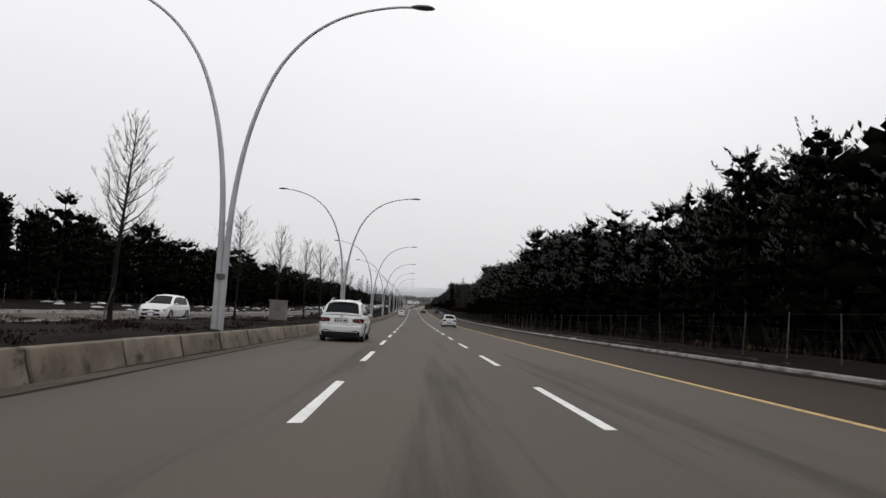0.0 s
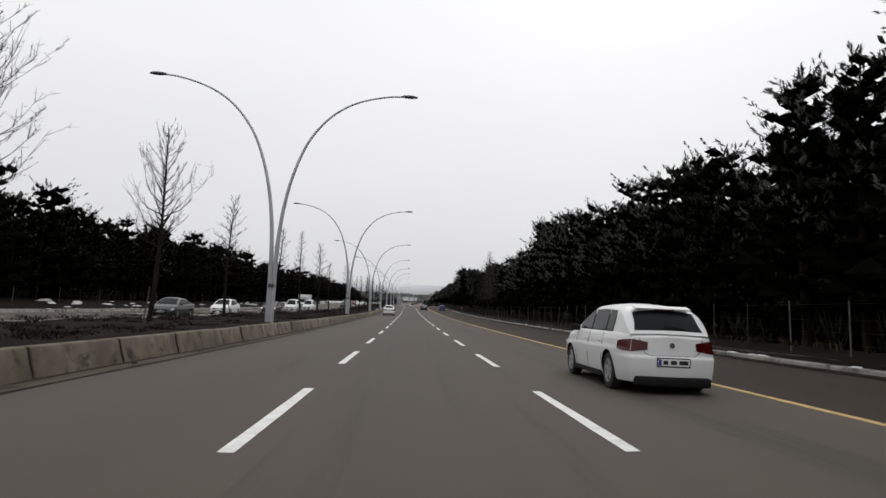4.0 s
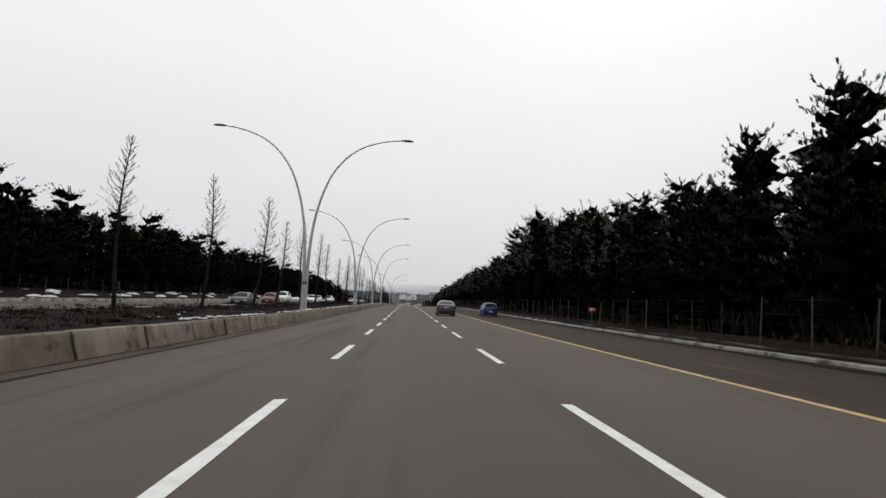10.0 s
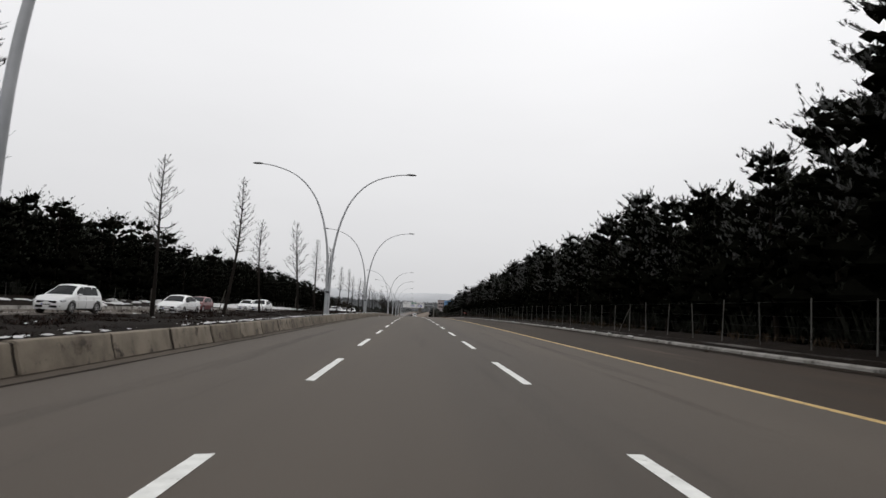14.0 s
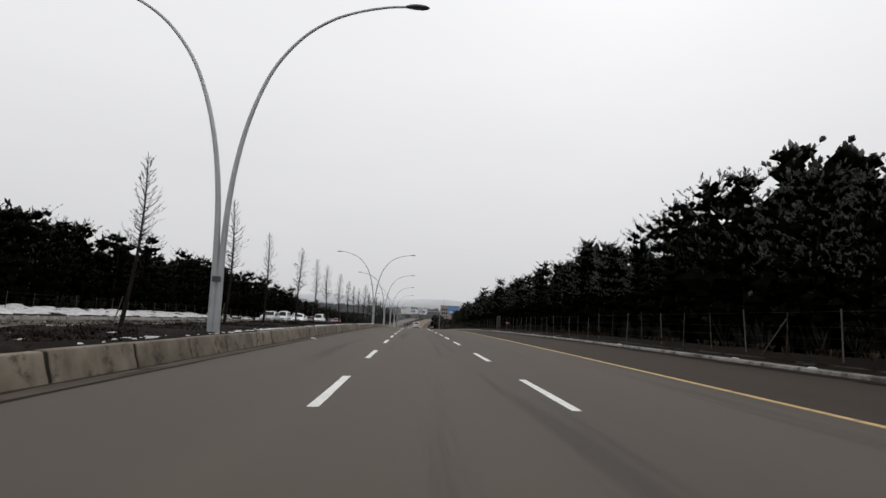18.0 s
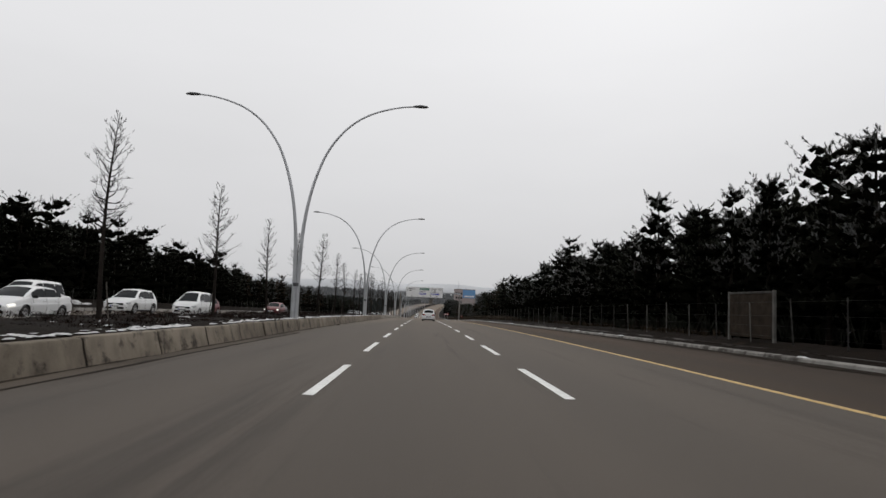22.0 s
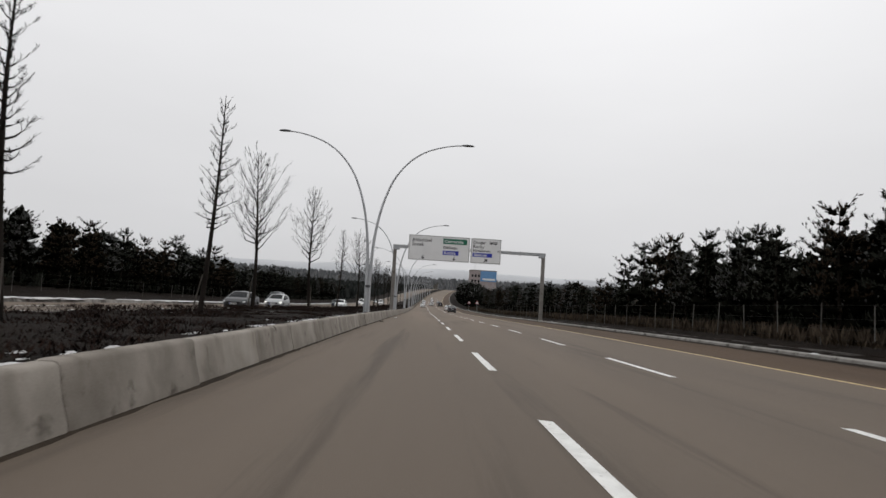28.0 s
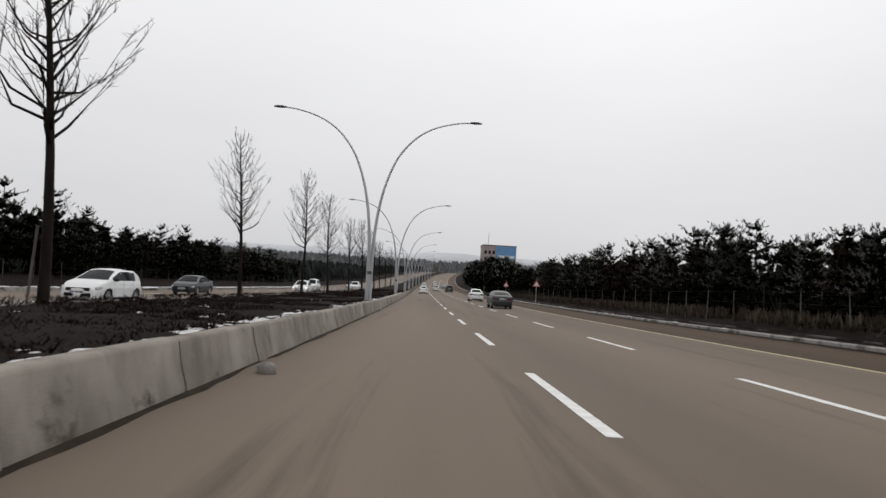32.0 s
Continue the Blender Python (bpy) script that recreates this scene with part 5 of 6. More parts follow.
def car(name, label, shape, colour, m, lit=False, lens=None, rails=False, group="", lights_on=False, tint=None):
    S = SHAPES[shape]
    plan, side, cabin, top, arch, shear = car_surfaces(S)
    L, W, floor, r = S["L"], S["W"], S["floor"], S["r"]
    thing = tagged(empty(name), label, "car", group)
    # painted shell: sides, hood and boot lid
    ys = sorted(set([round(v, 3) for v in span(0, L, 34)] + [round(c + d * r * 1.17, 3) for c in S["wheels"] for d in (-1.001, -.985, -.93, -.8, -.6, -.3, 0, .3, .6, .8, .93, .985, 1.001)] + [.03, .08, L - .03, L - .08]))
    ys = [y for y in ys if 0 <= y <= L]
    ss = [0, .05, .12, .22, .34, .46, .51, .55, .58, .62, .67, .71, .75, .85, .94, 1.0]
    verts, faces = [], []
    row = 2 * (len(ss) + 4)
    for y in ys:
        half = [side(y, s) for s in ss]
        e = half[-1]
        half += [Vector((e.x - .035, e.y, e.z + .022)), Vector((e.x * .75, e.y, e.z + .035)), Vector((e.x * .35, e.y, e.z + .046)), Vector((0.001, e.y, e.z + .05))]
        verts += [tuple(p) for p in half] + [(-p.x, p.y, p.z) for p in reversed(half)]
    for i in range(len(ys) - 1):
        for j in range(row - 1):
            q = i * row + j
            faces.append((q, q + row, q + row + 1, q + 1))
    for base, out in ((0, -1), ((len(ys) - 1) * row, 1)):
        cols = [-1, -.92, -.75, -.5, -.2, .2, .5, .75, .92, 1]
        q = len(verts)
        half = verts[base:base + row // 2]
        for px_, py_, pz_ in half:
            for c in cols:
                verts.append((px_ * c, py_ + out * .075 * (1 - c * c), pz_))
        n = len(cols)
        for j in range(len(half) - 1):
            for i in range(n - 1):
                a = q + j * n + i
                faces.append((a, a + 1, a + n + 1, a + n) if out < 0 else (a, a + n, a + n + 1, a + 1))
    body = link("body", verts, faces, colour, thing, smooth=38)
    # cabin
    y0, y1 = S["roof"][0][0], S["roof"][-1][0]
    cy = sorted(set([round(v, 3) for v in span(y0, y1, 22)] + [a for a, _ in S["roof"]]))
    cs = [0, .3, .6, .8, .9, 1.0]
    tu = [.9, .6, .3, 0, -.3, -.6, -.9]
    verts, faces = [], []
    row = 2 * len(cs) + len(tu)
    for y in cy:
        half = [cabin(y, s) for s in cs]
        verts += [tuple(p) for p in half] + [tuple(top(y, u)) for u in tu] + [(-p.x, p.y, p.z) for p in reversed(half)]
    for i in range(len(cy) - 1):
        for j in range(row - 1):
            q = i * row + j
            faces.append((q, q + row, q + row + 1, q + 1))
    link("roof", verts, faces, colour, thing, smooth=38)
    # underside and wheel housings
    part("underbody", box_bm((W * .80, L * .94, .34), (0, L / 2, floor + .17), .03), BLACK_PLASTIC, thing)
    # glass
    pane = tint or TINTED
    tail0, tail1, lampz = S["tail"]
    tailh = {"hatch": .205, "saloon": .19, "sedan": .17, "suv": .20, "van": .55}.get(shape, .16)
    roof = S["roof"]
    back_a, back_b = roof[0][0] + .05, roof[1][0] - .02
    link("rear_window", *patch(top, span(back_a, back_b, 6), span(-.97, .97, 8) if shape == "suv" else span(-.90, .90, 8), .006, flip=True), pane, thing, "tinted rear window", smooth=50)
    front_a, front_b = roof[-2][0] + .12, roof[-1][0] - .06
    link("windscreen", *patch(top, span(front_a, front_b, 6), span(-.92, .92, 8), .006, flip=True), pane, thing, "dark windscreen", smooth=50)
    for mir in (False, True):
        link("window_surround", *patch(cabin, span(S["side"][0][0] - .03, S["side"][-1][1] + .04, 12), [.03, .3, .55, .82], .003, mirror=mir), BLACK_PLASTIC, thing, "black window frame", smooth=50)
    for a, b in S["side"]:
        for mir in (False, True):
            hi = min(.80, .80)
            fn = (lambda y, s: cabin(y, s))
            link("side_window", *patch(fn, span(a, b, 6), [.07, .3, .55, hi], .008, flip=False, mirror=mir), pane, thing, smooth=50)
    # seams of the doors, handles, sill strip
    for (a, b) in S["side"][1:]:
        for mir in (1, -1):
            for yy in (a - .05, b + .02):
                pts = []
                for s in (.12, .3, .5, .7, .9, 1.0):
                    p = side(yy, s)
                    pts.append(((p.x + .0005) * mir, p.y, p.z))
                link("door_seam", *tube(pts, [.004] * 6, 4), BLACK_PLASTIC, thing)
            p = side(a + .10, .80)
            part("door_handle", box_bm((.035, .19, .035), (p.x * mir, a + .12, p.z), .012), BLACK_PLASTIC if shape in ("saloon",) else colour, thing)
    for mir in (1, -1):
        p = cabin(S["side"][2][1] - .05, .10)
        part("mirror", box_bm((.19, .10, .125), ((p.x + .13) * mir, p.y + .02, p.z + .02), .04, rot=(0, 0, -8 * mir), segments=3), colour if shape not in ("saloon", "hatch", "sedan") else BLACK_PLASTIC, thing, smooth=60)
        part("sill", box_bm((.05, S["wheels"][1] - S["wheels"][0] - 2.5 * r, .09), ((plan(L / 2) * .955) * mir, (S["wheels"][0] + S["wheels"][1]) / 2, floor + .03), .02), BLACK_PLASTIC, thing)
    # lamps
    def face_y(px_, pz_):
        return shear(0, pz_) - .075 * (1 - (px_ / (plan(0) * .97)) ** 2)

    def rear_at(c, pz_):
        p = side(0, (pz_ - floor) / (lerp(S["deck"], 0) - floor))
        return Vector((p.x * c, p.y - .075 * (1 - c * c), p.z))

    zc = lampz + .14
    # flat sheet; black on the sedan for the shade of its plate recess
    if shape in ("sedan", "saloon"):
        link("plate_recess", *patch(lambda c, v: rear_at(c, .68 + .20 * v), span(-.44, .44, 6), span(0, 1, 3), .002), BLACK_PLASTIC if shape == "sedan" else colour, thing, smooth=50)
    for mir in (1, -1):
        wide = tail1 + .09
        x = plan(.05) - wide / 2 + .012
        lampm = RED_LENS
        glow = RED_LIT if lit else (lens or RED_LENS)
        high = min(zc + tailh / 2, lerp(S["deck"], .0) - .015)
        c0 = 1 - wide / plan(0)
        lv, lf = patch(lambda c, v: rear_at(c, high - tailh * (.5 + (v - .5) * (.60 + .40 * min(1, (c - c0) / (1 - c0))))), span(c0, .985, 8), span(0, 1, 5), .014, True, mirror=mir < 0)
        sv, sf = patch(lambda yy, v: side(yy, (high - tailh * (.5 + (v - .5) * (1.0 - 1.2 * yy)) - floor) / (lerp(S["deck"], yy) - floor)), span(.0, .30, 7), span(0, 1, 5), .014, True, mirror=mir < 0)
        tl = link("tail_lamp", lv + sv, lf + [tuple(i + len(lv) for i in q) for q in sf], lampm, thing, "red tail lamp", smooth=60)
        iv_, if_ = patch(lambda c, v: rear_at(c, high - tailh * (.5 + (v - .5) * .55)), span(c0 + (1 - c0) * .22, c0 + (1 - c0) * .80, 6), span(0, 1, 4), .022, True, mirror=mir < 0)
        link("lamp_cell", iv_, if_, glow, tl, smooth=60)
        if shape == "suv":
            part("lamp_band", box_bm((wide * .55, .012, .04), ((x - wide * .05) * mir, shear(.1, zc) - .082, zc - tailh * .18), .005, rot=(4, 0, -10 * mir)), CLEAR_LENS, tl)
        if shape == "suv":
            part("reflector", box_bm((.20, .03, .03), ((plan(.05) - .24) * mir, face_y(plan(0) - .2, floor + .22) - .004, floor + .22), .01, rot=(0, 0, 14 * mir)), BLACK_PLASTIC, thing)
        hx = plan(L - .35) - .20
        hz = lerp(S["deck"], L - .25) - .12
        part("headlamp", box_bm((.34, .30, .12), (hx * mir, L - .24, hz), .05, rot=(-12, 0, 22 * mir), segments=3), HEAD_LIT if lights_on else CLEAR_LENS, thing, "clear headlamp", smooth=60)
        part("fog_lamp", box_bm((.16, .05, .08), ((plan(L - .3) - .22) * mir, L - .02, floor + .20), .02), BLACK_PLASTIC, thing)
    # boot lid's seam
    zb0, zb1 = floor + .43, lerp(S["deck"], .06) - .02
    hx = plan(.05) - wide + .02
    pts = [(-hx - .06, zb1), (-hx + .02, zb0 + .05), (-hx + .10, zb0), (-hx * .4, zb0), (hx * .4, zb0), (hx - .10, zb0), (hx - .02, zb0 + .05), (hx + .06, zb1)]
    link("boot_seam", *tube([(px_, face_y(px_, pz_), pz_) for px_, pz_ in pts], [.005] * 8, 4), BLACK_PLASTIC, thing)
    # grille, plates, badge
    part("rear_valance", box_bm((W * .74, .20, .16), (0, .0, floor + (.02 if shape == "hatch" else .045)), .05, segments=3), BLACK_PLASTIC, thing, "black lower bumper", smooth=50)
    if shape == "suv":
        part("lower_bumper", box_bm((W * .80, .22, .30), (0, .02, floor + .06), .06, segments=3, taper=1.04), BLACK_PLASTIC, thing, "black plastic lower bumper", smooth=50)
        part("skid_bar", box_bm((W * .74, .04, .03), (0, -.105, floor + .17), .012), CHROME, thing)
    part("front_grille", box_bm((W * .56, .12, .14), (0, L + .0, lerp(S["deck"], L - .1) - .09), .03), BLACK_PLASTIC, thing, "black grille", smooth=50)
    part("lower_intake", box_bm((W * .62, .12, .14), (0, L + .01, floor + .17), .03), BLACK_PLASTIC, thing, smooth=50)
    pz = .80 if shape in ("sedan", "saloon") else .53 if shape in ("hatch", "coupe") else .90
    for yy, zz, face in ((-.012, pz, -1), (L + .065, floor + .28, 1)):
        if face < 0:
            yy = face_y(.2, zz) - .012
        plate = part("number_plate", box_bm((.52, .02, .115), (0, yy, zz), .004), SIGN_WHITE, thing, "white number plate")
        part("plate_frame", box_bm((.56, .014, .15), (0, yy - face * .008, zz), .004), BLACK_PLASTIC, plate)
        part("country_strip", box_bm((.045, .008, .10), (-.232 * -face, yy + face * .011, zz)), SIGN_BLUE, plate)
        for i, wbar in enumerate((.08, .10, .15)):
            part("plate_bar", box_bm((wbar, .006, .065), ((-.14, -.005, .16)[i] * -face, yy + face * .011, zz)), SIGN_BLACK, plate)
    bz = pz + (.12 if shape in ("sedan", "saloon") else .17) if shape not in ("hatch", "coupe") else .80
    link("badge", *tube([(0, face_y(0, bz) + .03, bz), (0, face_y(0, bz) - .008, bz)], [.048, .043], 14), CHROME if shape != "hatch" else DARK_METAL, thing, smooth=40)
    if shape in ("hatch", "suv", "van"):
        part("rear_wiper", box_bm((.38, .018, .022), (.12, y0 + .055, lerp(roof, y0 + .07) + .045), .006, rot=(0, 8, 0)), BLACK_PLASTIC, thing)
    if shape in ("hatch", "suv", "van"):
        yy = roof[1][0] + .02
        part("roof_spoiler", box_bm((top(yy, 1).x * 1.70, .20, .03), (0, yy - .02, lerp(roof, yy) + .055), .014, rot=(14, 0, 0)), colour, thing)
        part("high_brake_lamp", box_bm((.34, .02, .022), (0, yy - .145, lerp(roof, yy) + .02), .004), RED_LIT if lit else RED_LENS, thing)
    link("aerial", *tube([(0, roof[2][0] + .15, lerp(roof, roof[2][0] + .15) + .04), (0, roof[2][0] - .02, lerp(roof, roof[2][0] + .15) + .16)], [.008, .004], 5), BLACK_PLASTIC, thing)
    if rails:
        for mir in (1, -1):
            link("roof_rail", *tube([((cabin(y, 1).x - .02) * mir, y, cabin(y, 1).z + lift) for y, lift in ((.8, .0), (.95, .07), (1.8, .075), (2.45, .06), (2.6, .0))], [.02] * 5, 6), CHROME, thing)
    for c in S["wheels"]:
        for mir in (1, -1):
            wheel(thing, mir * (W / 2 - .125), c, r, mir)
    thing.matrix_basis = m
    return thing


def on_road(x, y, turned=False):
    """The pose of a car standing on its wheels, its rear at y, or its nose if it faces us."""
    slope = math.degrees(math.atan((gz(y + 4, x) - gz(y, x)) / 4.0))
    if turned:
        return pose(x + bend(y), y + 4.4, gz(y + 3.6, x) + .0, -slope, 0, 180)
    return pose(x + bend(y), y, gz(y + .8, x), slope, 0, 0)


car("suv", "white off-road estate car with roof rails near the barrier", "suv", CAR_WHITE, on_road(-3.5, 32.5), rails=True)
car("hatchback", "white small hatchback with dark tail lamps in the outer lane", "hatch", CAR_WHITE, on_road(3.95, 81.3) @ Matrix.Diagonal((.98, .97, .99, 1)))
car("saloon_car", "plain white saloon with black mirrors beside the barrier", "saloon", CAR_WHITE, on_road(-3.3, 166.0))
car("saloon_car", "dark blue-grey saloon with a tinted rear window", "sedan", CAR_GREY, on_road(3.45, 231.5), lit=True)
car("hatchback", "blue old hatchback stopped on the shoulder", "hatch", CAR_BLUE, on_road(8.3, 236.6) @ Matrix.Diagonal((.93, .92, .95, 1)))
car("hatchback", "white hatchback with red lamps and dark plate frame", "hatch", CAR_WHITE, on_road(0.50, 452.9), lens=RED_LIT)
car("saloon_car", "dark grey saloon driving off in the outer lane", "sedan", CAR_DARK, on_road(3.05, 614.0))
car("saloon_car", "white saloon in the outer lane", "saloon", CAR_WHITE, on_road(3.3, 641.2))
for kind, nm, lb, colour, x, y in [("saloon", "saloon_car", "small white saloon far ahead", CAR_WHITE, -3.2, 691), ("hatch", "hatchback", "white hatchback far ahead", CAR_WHITE, 0.1, 731), ("suv", "suv", "dark estate car far ahead", CAR_DARK, 3.4, 724),
                                   ("van", "van", "white van far ahead", CAR_WHITE, -3.3, 754), ("sedan", "saloon_car", "silver saloon far ahead", CAR_SILVER, 3.3, 779), ("van", "van", "white van in the far bend", CAR_WHITE, 0.0, 819)]:
    car(nm, lb, kind, colour, on_road(x, y), group="cars ahead")
NEAR, FAR = -17.3, -20.9
for kind, nm, lb, colour, x, y, on in [
        ("suv", "suv", "white estate car on the opposite carriageway", CAR_WHITE, NEAR, 50, 0), ("sedan", "saloon_car", "dark saloon coming the other way", CAR_DARK, NEAR, 118, 0),
        ("saloon", "saloon_car", "white saloon coming the other way", CAR_WHITE, NEAR, 131, 0), ("hatch", "hatchback", "white hatchback coming the other way", CAR_WHITE, FAR, 144, 0),
        ("sedan", "saloon_car", "dark glossy saloon with lit headlamps coming the other way", CAR_DARK, NEAR, 151, 1), ("van", "van", "white delivery van coming the other way", CAR_WHITE, NEAR, 165, 0),
        ("van", "van", "white high-roofed passenger van coming the other way", CAR_WHITE, NEAR, 180, 0), ("coupe", "coupe", "dark grey coupe coming the other way", CAR_GREY, NEAR, 239, 0),
        ("hatch", "hatchback", "red hatchback coming the other way", CAR_RED, NEAR, 252, 0), ("suv", "suv", "white off-road car with a dark grille coming the other way", CAR_WHITE, FAR, 279, 0),
        ("sedan", "saloon_car", "white saloon coming the other way", CAR_WHITE, NEAR, 287, 0), ("hatch", "hatchback", "red small car coming the other way", CAR_RED, FAR, 302, 0), ("saloon", "saloon_car", "white saloon behind the lamp", CAR_WHITE, NEAR, 312, 0),
        ("hatch", "hatchback", "white hatchback coming the other way", CAR_WHITE, FAR, 320, 0), ("hatch", "hatchback", "silver crossover coming the other way", CAR_SILVER, NEAR, 381, 0),
        ("sedan", "saloon_car", "white saloon with a wide dark grille", CAR_WHITE, NEAR, 401, 1), ("van", "van", "white passenger van with a blue stripe", CAR_WHITE, FAR, 407, 0), ("suv", "suv", "white estate car coming the other way", CAR_WHITE, FAR, 419, 0),
        ("van", "van", "white van coming the other way", CAR_WHITE, NEAR, 421, 0), ("hatch", "hatchback", "red hatchback with lit headlamps", CAR_RED, FAR, 434, 1), ("hatch", "hatchback", "red car coming the other way", CAR_RED, NEAR, 447, 1),
        ("sedan", "saloon_car", "black saloon with lit headlamps", CAR_DARK, FAR, 465, 1), ("sedan", "saloon_car", "dark saloon coming the other way", CAR_DARK, NEAR, 531, 0),
        ("hatch", "hatchback", "silver hatchback with lit headlamps", CAR_SILVER, NEAR, 543, 1), ("van", "people_carrier", "grey people carrier coming the other way", CAR_GREY, FAR, 558, 0), ("hatch", "hatchback", "white hatchback coming the other way", CAR_WHITE, NEAR, 591, 0),
        ("sedan", "saloon_car", "grey saloon coming the other way", CAR_GREY, FAR, 612, 0), ("saloon", "saloon_car", "white saloon coming the other way", CAR_WHITE, NEAR, 637, 1), ("van", "van", "white van coming the other way", CAR_WHITE, FAR, 665, 0),
        ("suv", "suv", "white estate car coming the other way", CAR_WHITE, NEAR, 695, 0), ("sedan", "saloon_car", "silver saloon coming the other way", CAR_SILVER, FAR, 720, 1)]:
    ob = car(nm, lb, kind, colour, on_road(x, y - 2.2, True), group="oncoming cars", lights_on=bool(on))
    if "blue stripe" in lb:
        for s in (-1, 1):
            part("stripe", box_bm((.03, 2.1, .16), (.885 * s, 2.1, .74), .006), SIGN_BLUE, ob, "blue painted stripe")


# ---- a small box lorry on the opposite carriageway ----
def box_lorry(m):
    t = tagged(empty("box_lorry"), "small white box lorry coming the other way", "lorry", "oncoming cars")
    part("cargo_box", box_bm((2.05, 3.3, 1.95), (0, 1.75, 1.85), .03), CAR_WHITE, t)
    part("box_trim", box_bm((2.09, 3.34, .08), (0, 1.75, .90), .02), GALV, t)
    cab = part("cab", box_bm((1.90, 1.55, .85), (0, 4.25, .85), .10, segments=3), CAR_WHITE, t, smooth=50)
    part("cab_roof", box_bm((1.80, 1.25, .80), (0, 4.08, 1.62), .14, taper=.86, segments=3), CAR_WHITE, cab, smooth=50)
    part("hood", box_bm((1.70, .70, .40), (0, 5.10, .85), .12, segments=3), CAR_WHITE, cab, smooth=50)
    part("windscreen", box_bm((1.52, .03, .62), (0, 4.665, 1.62), .01, rot=(8, 0, 0)), TINTED, t)
    part("wind_deflector", box_bm((1.85, .9, .30), (0, 3.9, 2.35), .10, taper=.9, segments=3), CAR_WHITE, t, smooth=50)
    for s in (-1, 1):
        part("side_window", box_bm((.03, .80, .52), (.895 * s, 4.05, 1.62), .01, rot=(0, 5 * s, 0)), TINTED, t)
        part("headlamp", box_bm((.30, .12, .20), (.62 * s, 5.42, .86), .04), CLEAR_LENS, t)
        part("mirror", box_bm((.20, .10, .30), (1.06 * s, 4.55, 1.50), .03), BLACK_PLASTIC, t)
        for y in (.95, 4.55):
            wheel(t, .86 * s, y, .36, s)
    part("grille", box_bm((.9, .08, .2), (0, 5.44, .86), .02), BLACK_PLASTIC, t)
    part("chassis", box_bm((1.0, 5.1, .25), (0, 2.6, .55), .02), BLACK_PLASTIC, t)
    part("bumper", box_bm((1.80, .2, .25), (0, 5.40, .50), .05), BLACK_PLASTIC, t)
    t.matrix_basis = m


box_lorry(on_road(FAR, 195, True))


# ---- roadside things ----
def cabinet(x, y, z):
    t = tagged(empty("roadside_cabinet", pose(x, y, z)), "grey metal electric cabinet on the median", "electric cabinet")
    part("housing", box_bm((1.05, .40, 1.15), (0, 0, .72), .015), GANTRY_POST, t)
    part("plinth", box_bm((1.10, .45, .16), (0, 0, .08), .01), CONCRETE, t)
    part("roof", box_bm((1.15, .50, .05), (0, 0, 1.32), .01), GANTRY_POST, t)
    for s in (-.26, .26):
        d = part("door", box_bm((.49, .02, 1.0), (s, -.21, .72), .006), GANTRY_POST, t)
        part("handle", box_bm((.03, .03, .14), (s - .18 * (1 if s > 0 else -1), -.23, .75), .006), BLACK_PLASTIC, d)


cabinet(-9.0, 46.3, gz(46.3, -9) + .46)


def wayside_gate():
    y, x = 396.5, 11.2 + widen(396.5)
    t = tagged(empty("fence_gate", pose(x, y, gz(y, x) + .40, 0, 0, 0)), "dark steel plate gate in the fence", "gate")
    part("sheet", box_bm((.04, 3.1, 1.62), (0, 0, .95), .01), GRIT, t)
    for s in (-1.6, 1.6):
        part("post", box_bm((.10, .10, 1.95), (0, s, .88), .01), POST, t)
    part("top_rail", box_bm((.07, 3.1, .07), (0, 0, 1.80), .01), POST, t)


wayside_gate()


def marker(x, y, lb):
    t = tagged(empty("marker_sign", pose(x, y, gz(y, x) + .40)), lb, "marker sign")
    link("post", *tube([(0, 0, -.2), (0, 0, 1.0)], [.03, .03], 8), POST, t)
    part("board", box_bm((.42, .03, .24), (0, -.04, .84), .01), SIGN_RED, t)
    part("board_band", box_bm((.11, .012, .17), (-.09, -.062, .84), .003), SIGN_WHITE, t)
    part("writing_bar", box_bm((.17, .010, .035), (.09, -.060, .86), .002), SIGN_WHITE, t)


marker(11.4, 211.6, "small red and white pipeline marker by the fence")
marker(12.0, 388.8, "small red and white marker by the gate")
marker(11.2, 557.8, "small red and white pipeline marker by the fence")


def warning_sign(x, y):
    t = tagged(empty("warning_sign", pose(x + bend(y), y, gz(y, x) + .12)), "triangular warning sign on a grey post", "road sign")
    link("post", *tube([(0, 0, -.2), (0, 0, 2.9)], [.035, .035], 8), GALV, t)
    tri = [(-.5, 2.0), (.5, 2.0), (0, 2.86)]
    link("board", [(a, -.05, b) for a, b in tri] + [(a, -.03, b) for a, b in tri], [(0, 1, 2), (5, 4, 3), (0, 3, 4, 1), (1, 4, 5, 2), (2, 5, 3, 0)], SIGN_RED, t)
    link("face", [(a * .68, -.056, 2.07 + (b - 2.0) * .68) for a, b in tri], [(0, 1, 2)], SIGN_WHITE, t)


warning_sign(10.4, 640.0)
warning_sign(10.4, 668.0)


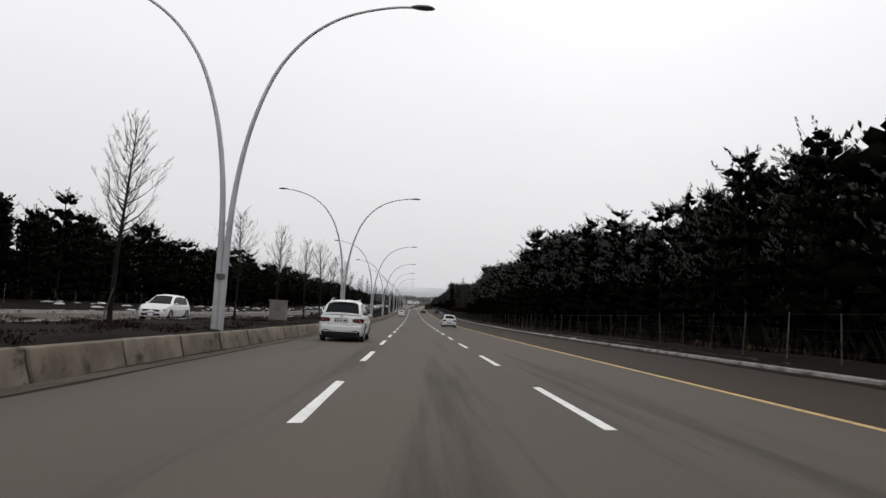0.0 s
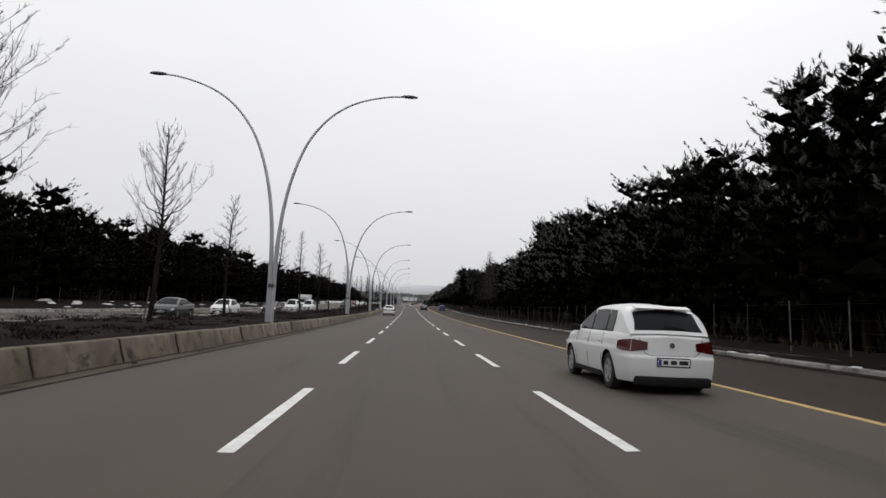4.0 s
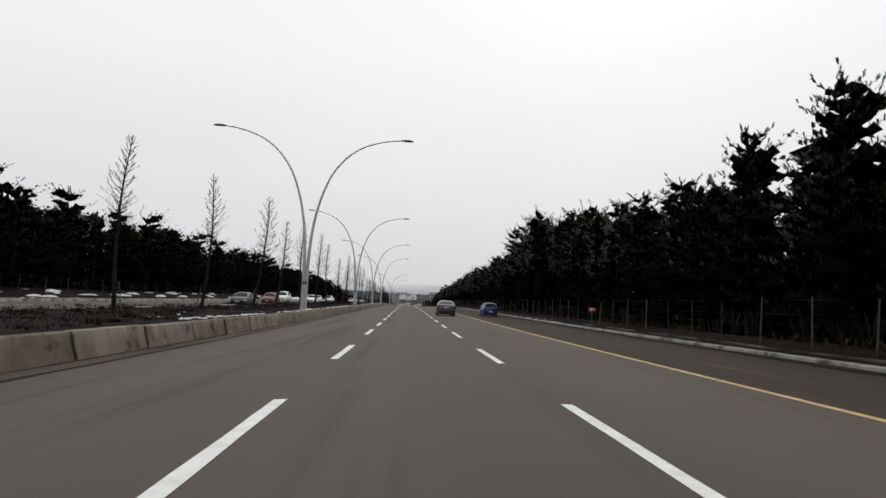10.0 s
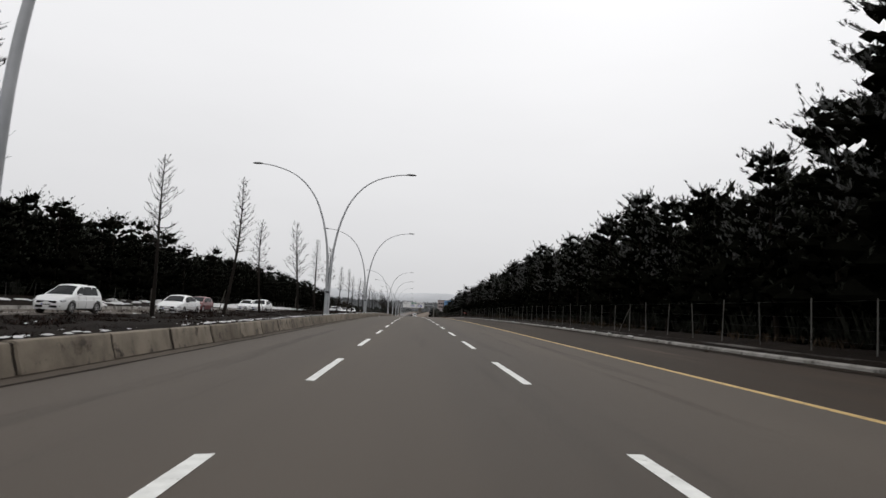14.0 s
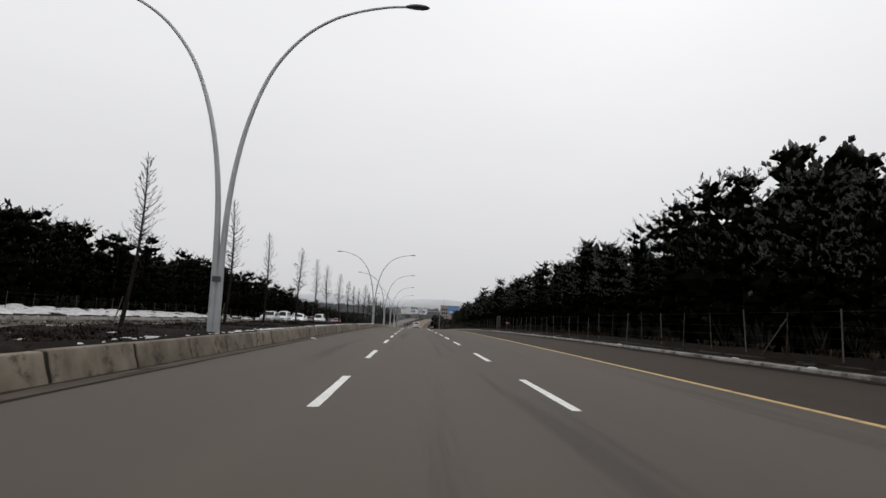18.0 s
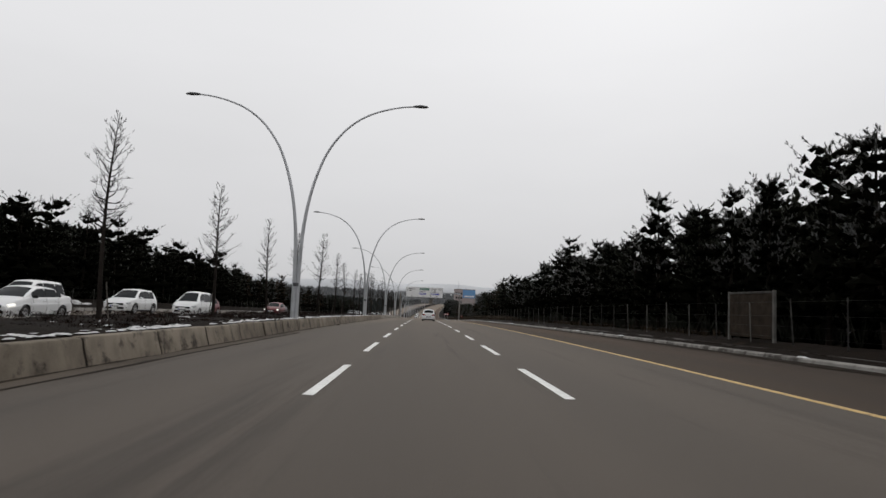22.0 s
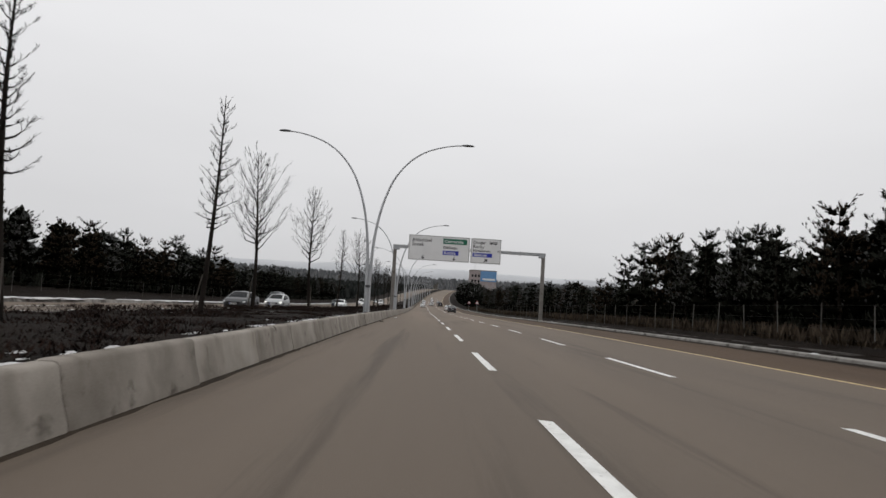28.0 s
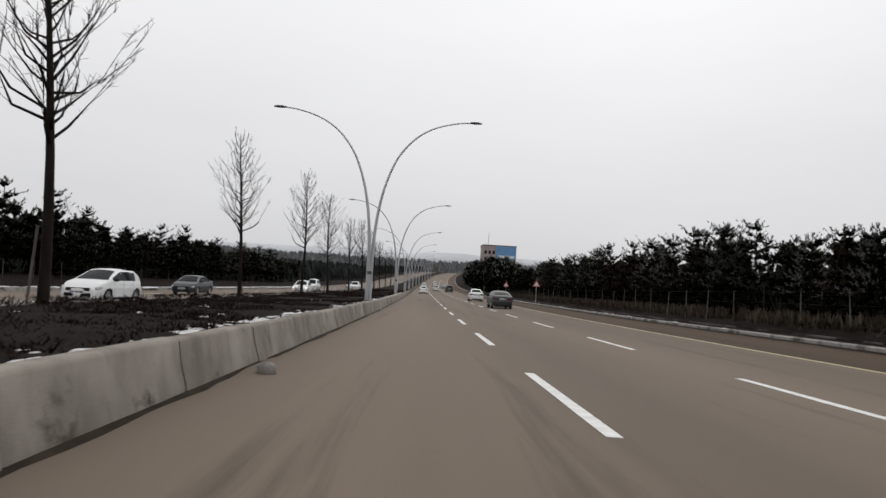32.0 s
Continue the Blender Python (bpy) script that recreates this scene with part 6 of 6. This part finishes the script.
def billboard_building():
    x, y = 32.0, 860.0
    t = tagged(empty("far_building", pose(x, y, gz(y) + .2)), "tall pale reddish building with a blue panel above the trees", "building")
    wall = part("wall", box_bm((15.6, 14.0, 19.2), (0, 7, 9.6), .05), mat("faded reddish plaster", (.30, .25, .24), (.40, .34, .33), .9, .5, 20, .2), t)
    part("roof", box_bm((16.0, 14.4, .4), (0, 7, 19.3), .05), CONCRETE, t)
    b = part("panel", box_bm((9.6, .3, 6.2), (3.0, -.17, 15.9), .05), mat("faded blue sheet", (.10, .24, .46), (.15, .31, .54), .5, 1, 20, 0.0), t, "blue sheet panel")
    part("panel_stripe", box_bm((7.6, .1, 1.1), (3.2, -.36, 14.1), .02), SIGN_WHITE, b)
    link("mast", *tube([(-5, 5, 19), (-5, 5, 26)], [.15, .06], 6), GALV, t)
    for i in range(3):
        for k in range(5):
            part("window", box_bm((1.1, .08, 1.6), (-6.6 + 1.9 * i, -.03, 3.2 + 3.2 * k), .02), TINTED, wall)


billboard_building()


def litter(x, y, lb, size, seed, name="lump_of_snow", kind="snow", material=SNOW):
    rnd = random.Random(seed)
    bm = bmesh.new()
    bmesh.ops.create_icosphere(bm, subdivisions=2, radius=1)
    for v in bm.verts:
        k = 1 + .35 * noise.noise(v.co * 1.7 + Vector((seed, 0, 0)))
        v.co = Vector((v.co.x * size[0] * k, v.co.y * size[1] * k, max(v.co.z, -.35) * size[2] * k + .3 * size[2]))
    tagged(part(name, bm, material, None, smooth=60), lb, kind).matrix_basis = pose(x, y, gz(y, x), 0, 0, rnd.uniform(0, 90))


litter(-5.52, 571.8, "dirty lump of frozen snow at the barrier's foot", (.15, .19, .11), 3, material=KERBSTONE)
litter(-5.3, 336.6, "dirty lump of frozen snow at the barrier's foot", (.10, .16, .06), 5)
litter(-5.4, 534.7, "crumbled frozen snow at the barrier's foot", (.10, .14, .05), 8)
for i, (x, y, a, b, c) in enumerate([(-5.5, 167.3, .12, .18, .05), (-5.62, 84.0, .06, .10, .04), (-5.58, 238.0, .07, .12, .04), (-5.6, 352.0, .08, .10, .05), (-5.62, 414.0, .06, .14, .04), (-5.6, 520.0, .09, .16, .05),
                                     (-5.55, 549.0, .08, .12, .05), (9.3, 455.0, .08, .12, .05), (10.4, 262.0, .06, .11, .04)]):
    litter(x, y, "small dark clod of dirt at the road's edge", (a, b, c), 20 + i, "clod_of_dirt", "dirt", GRIT)
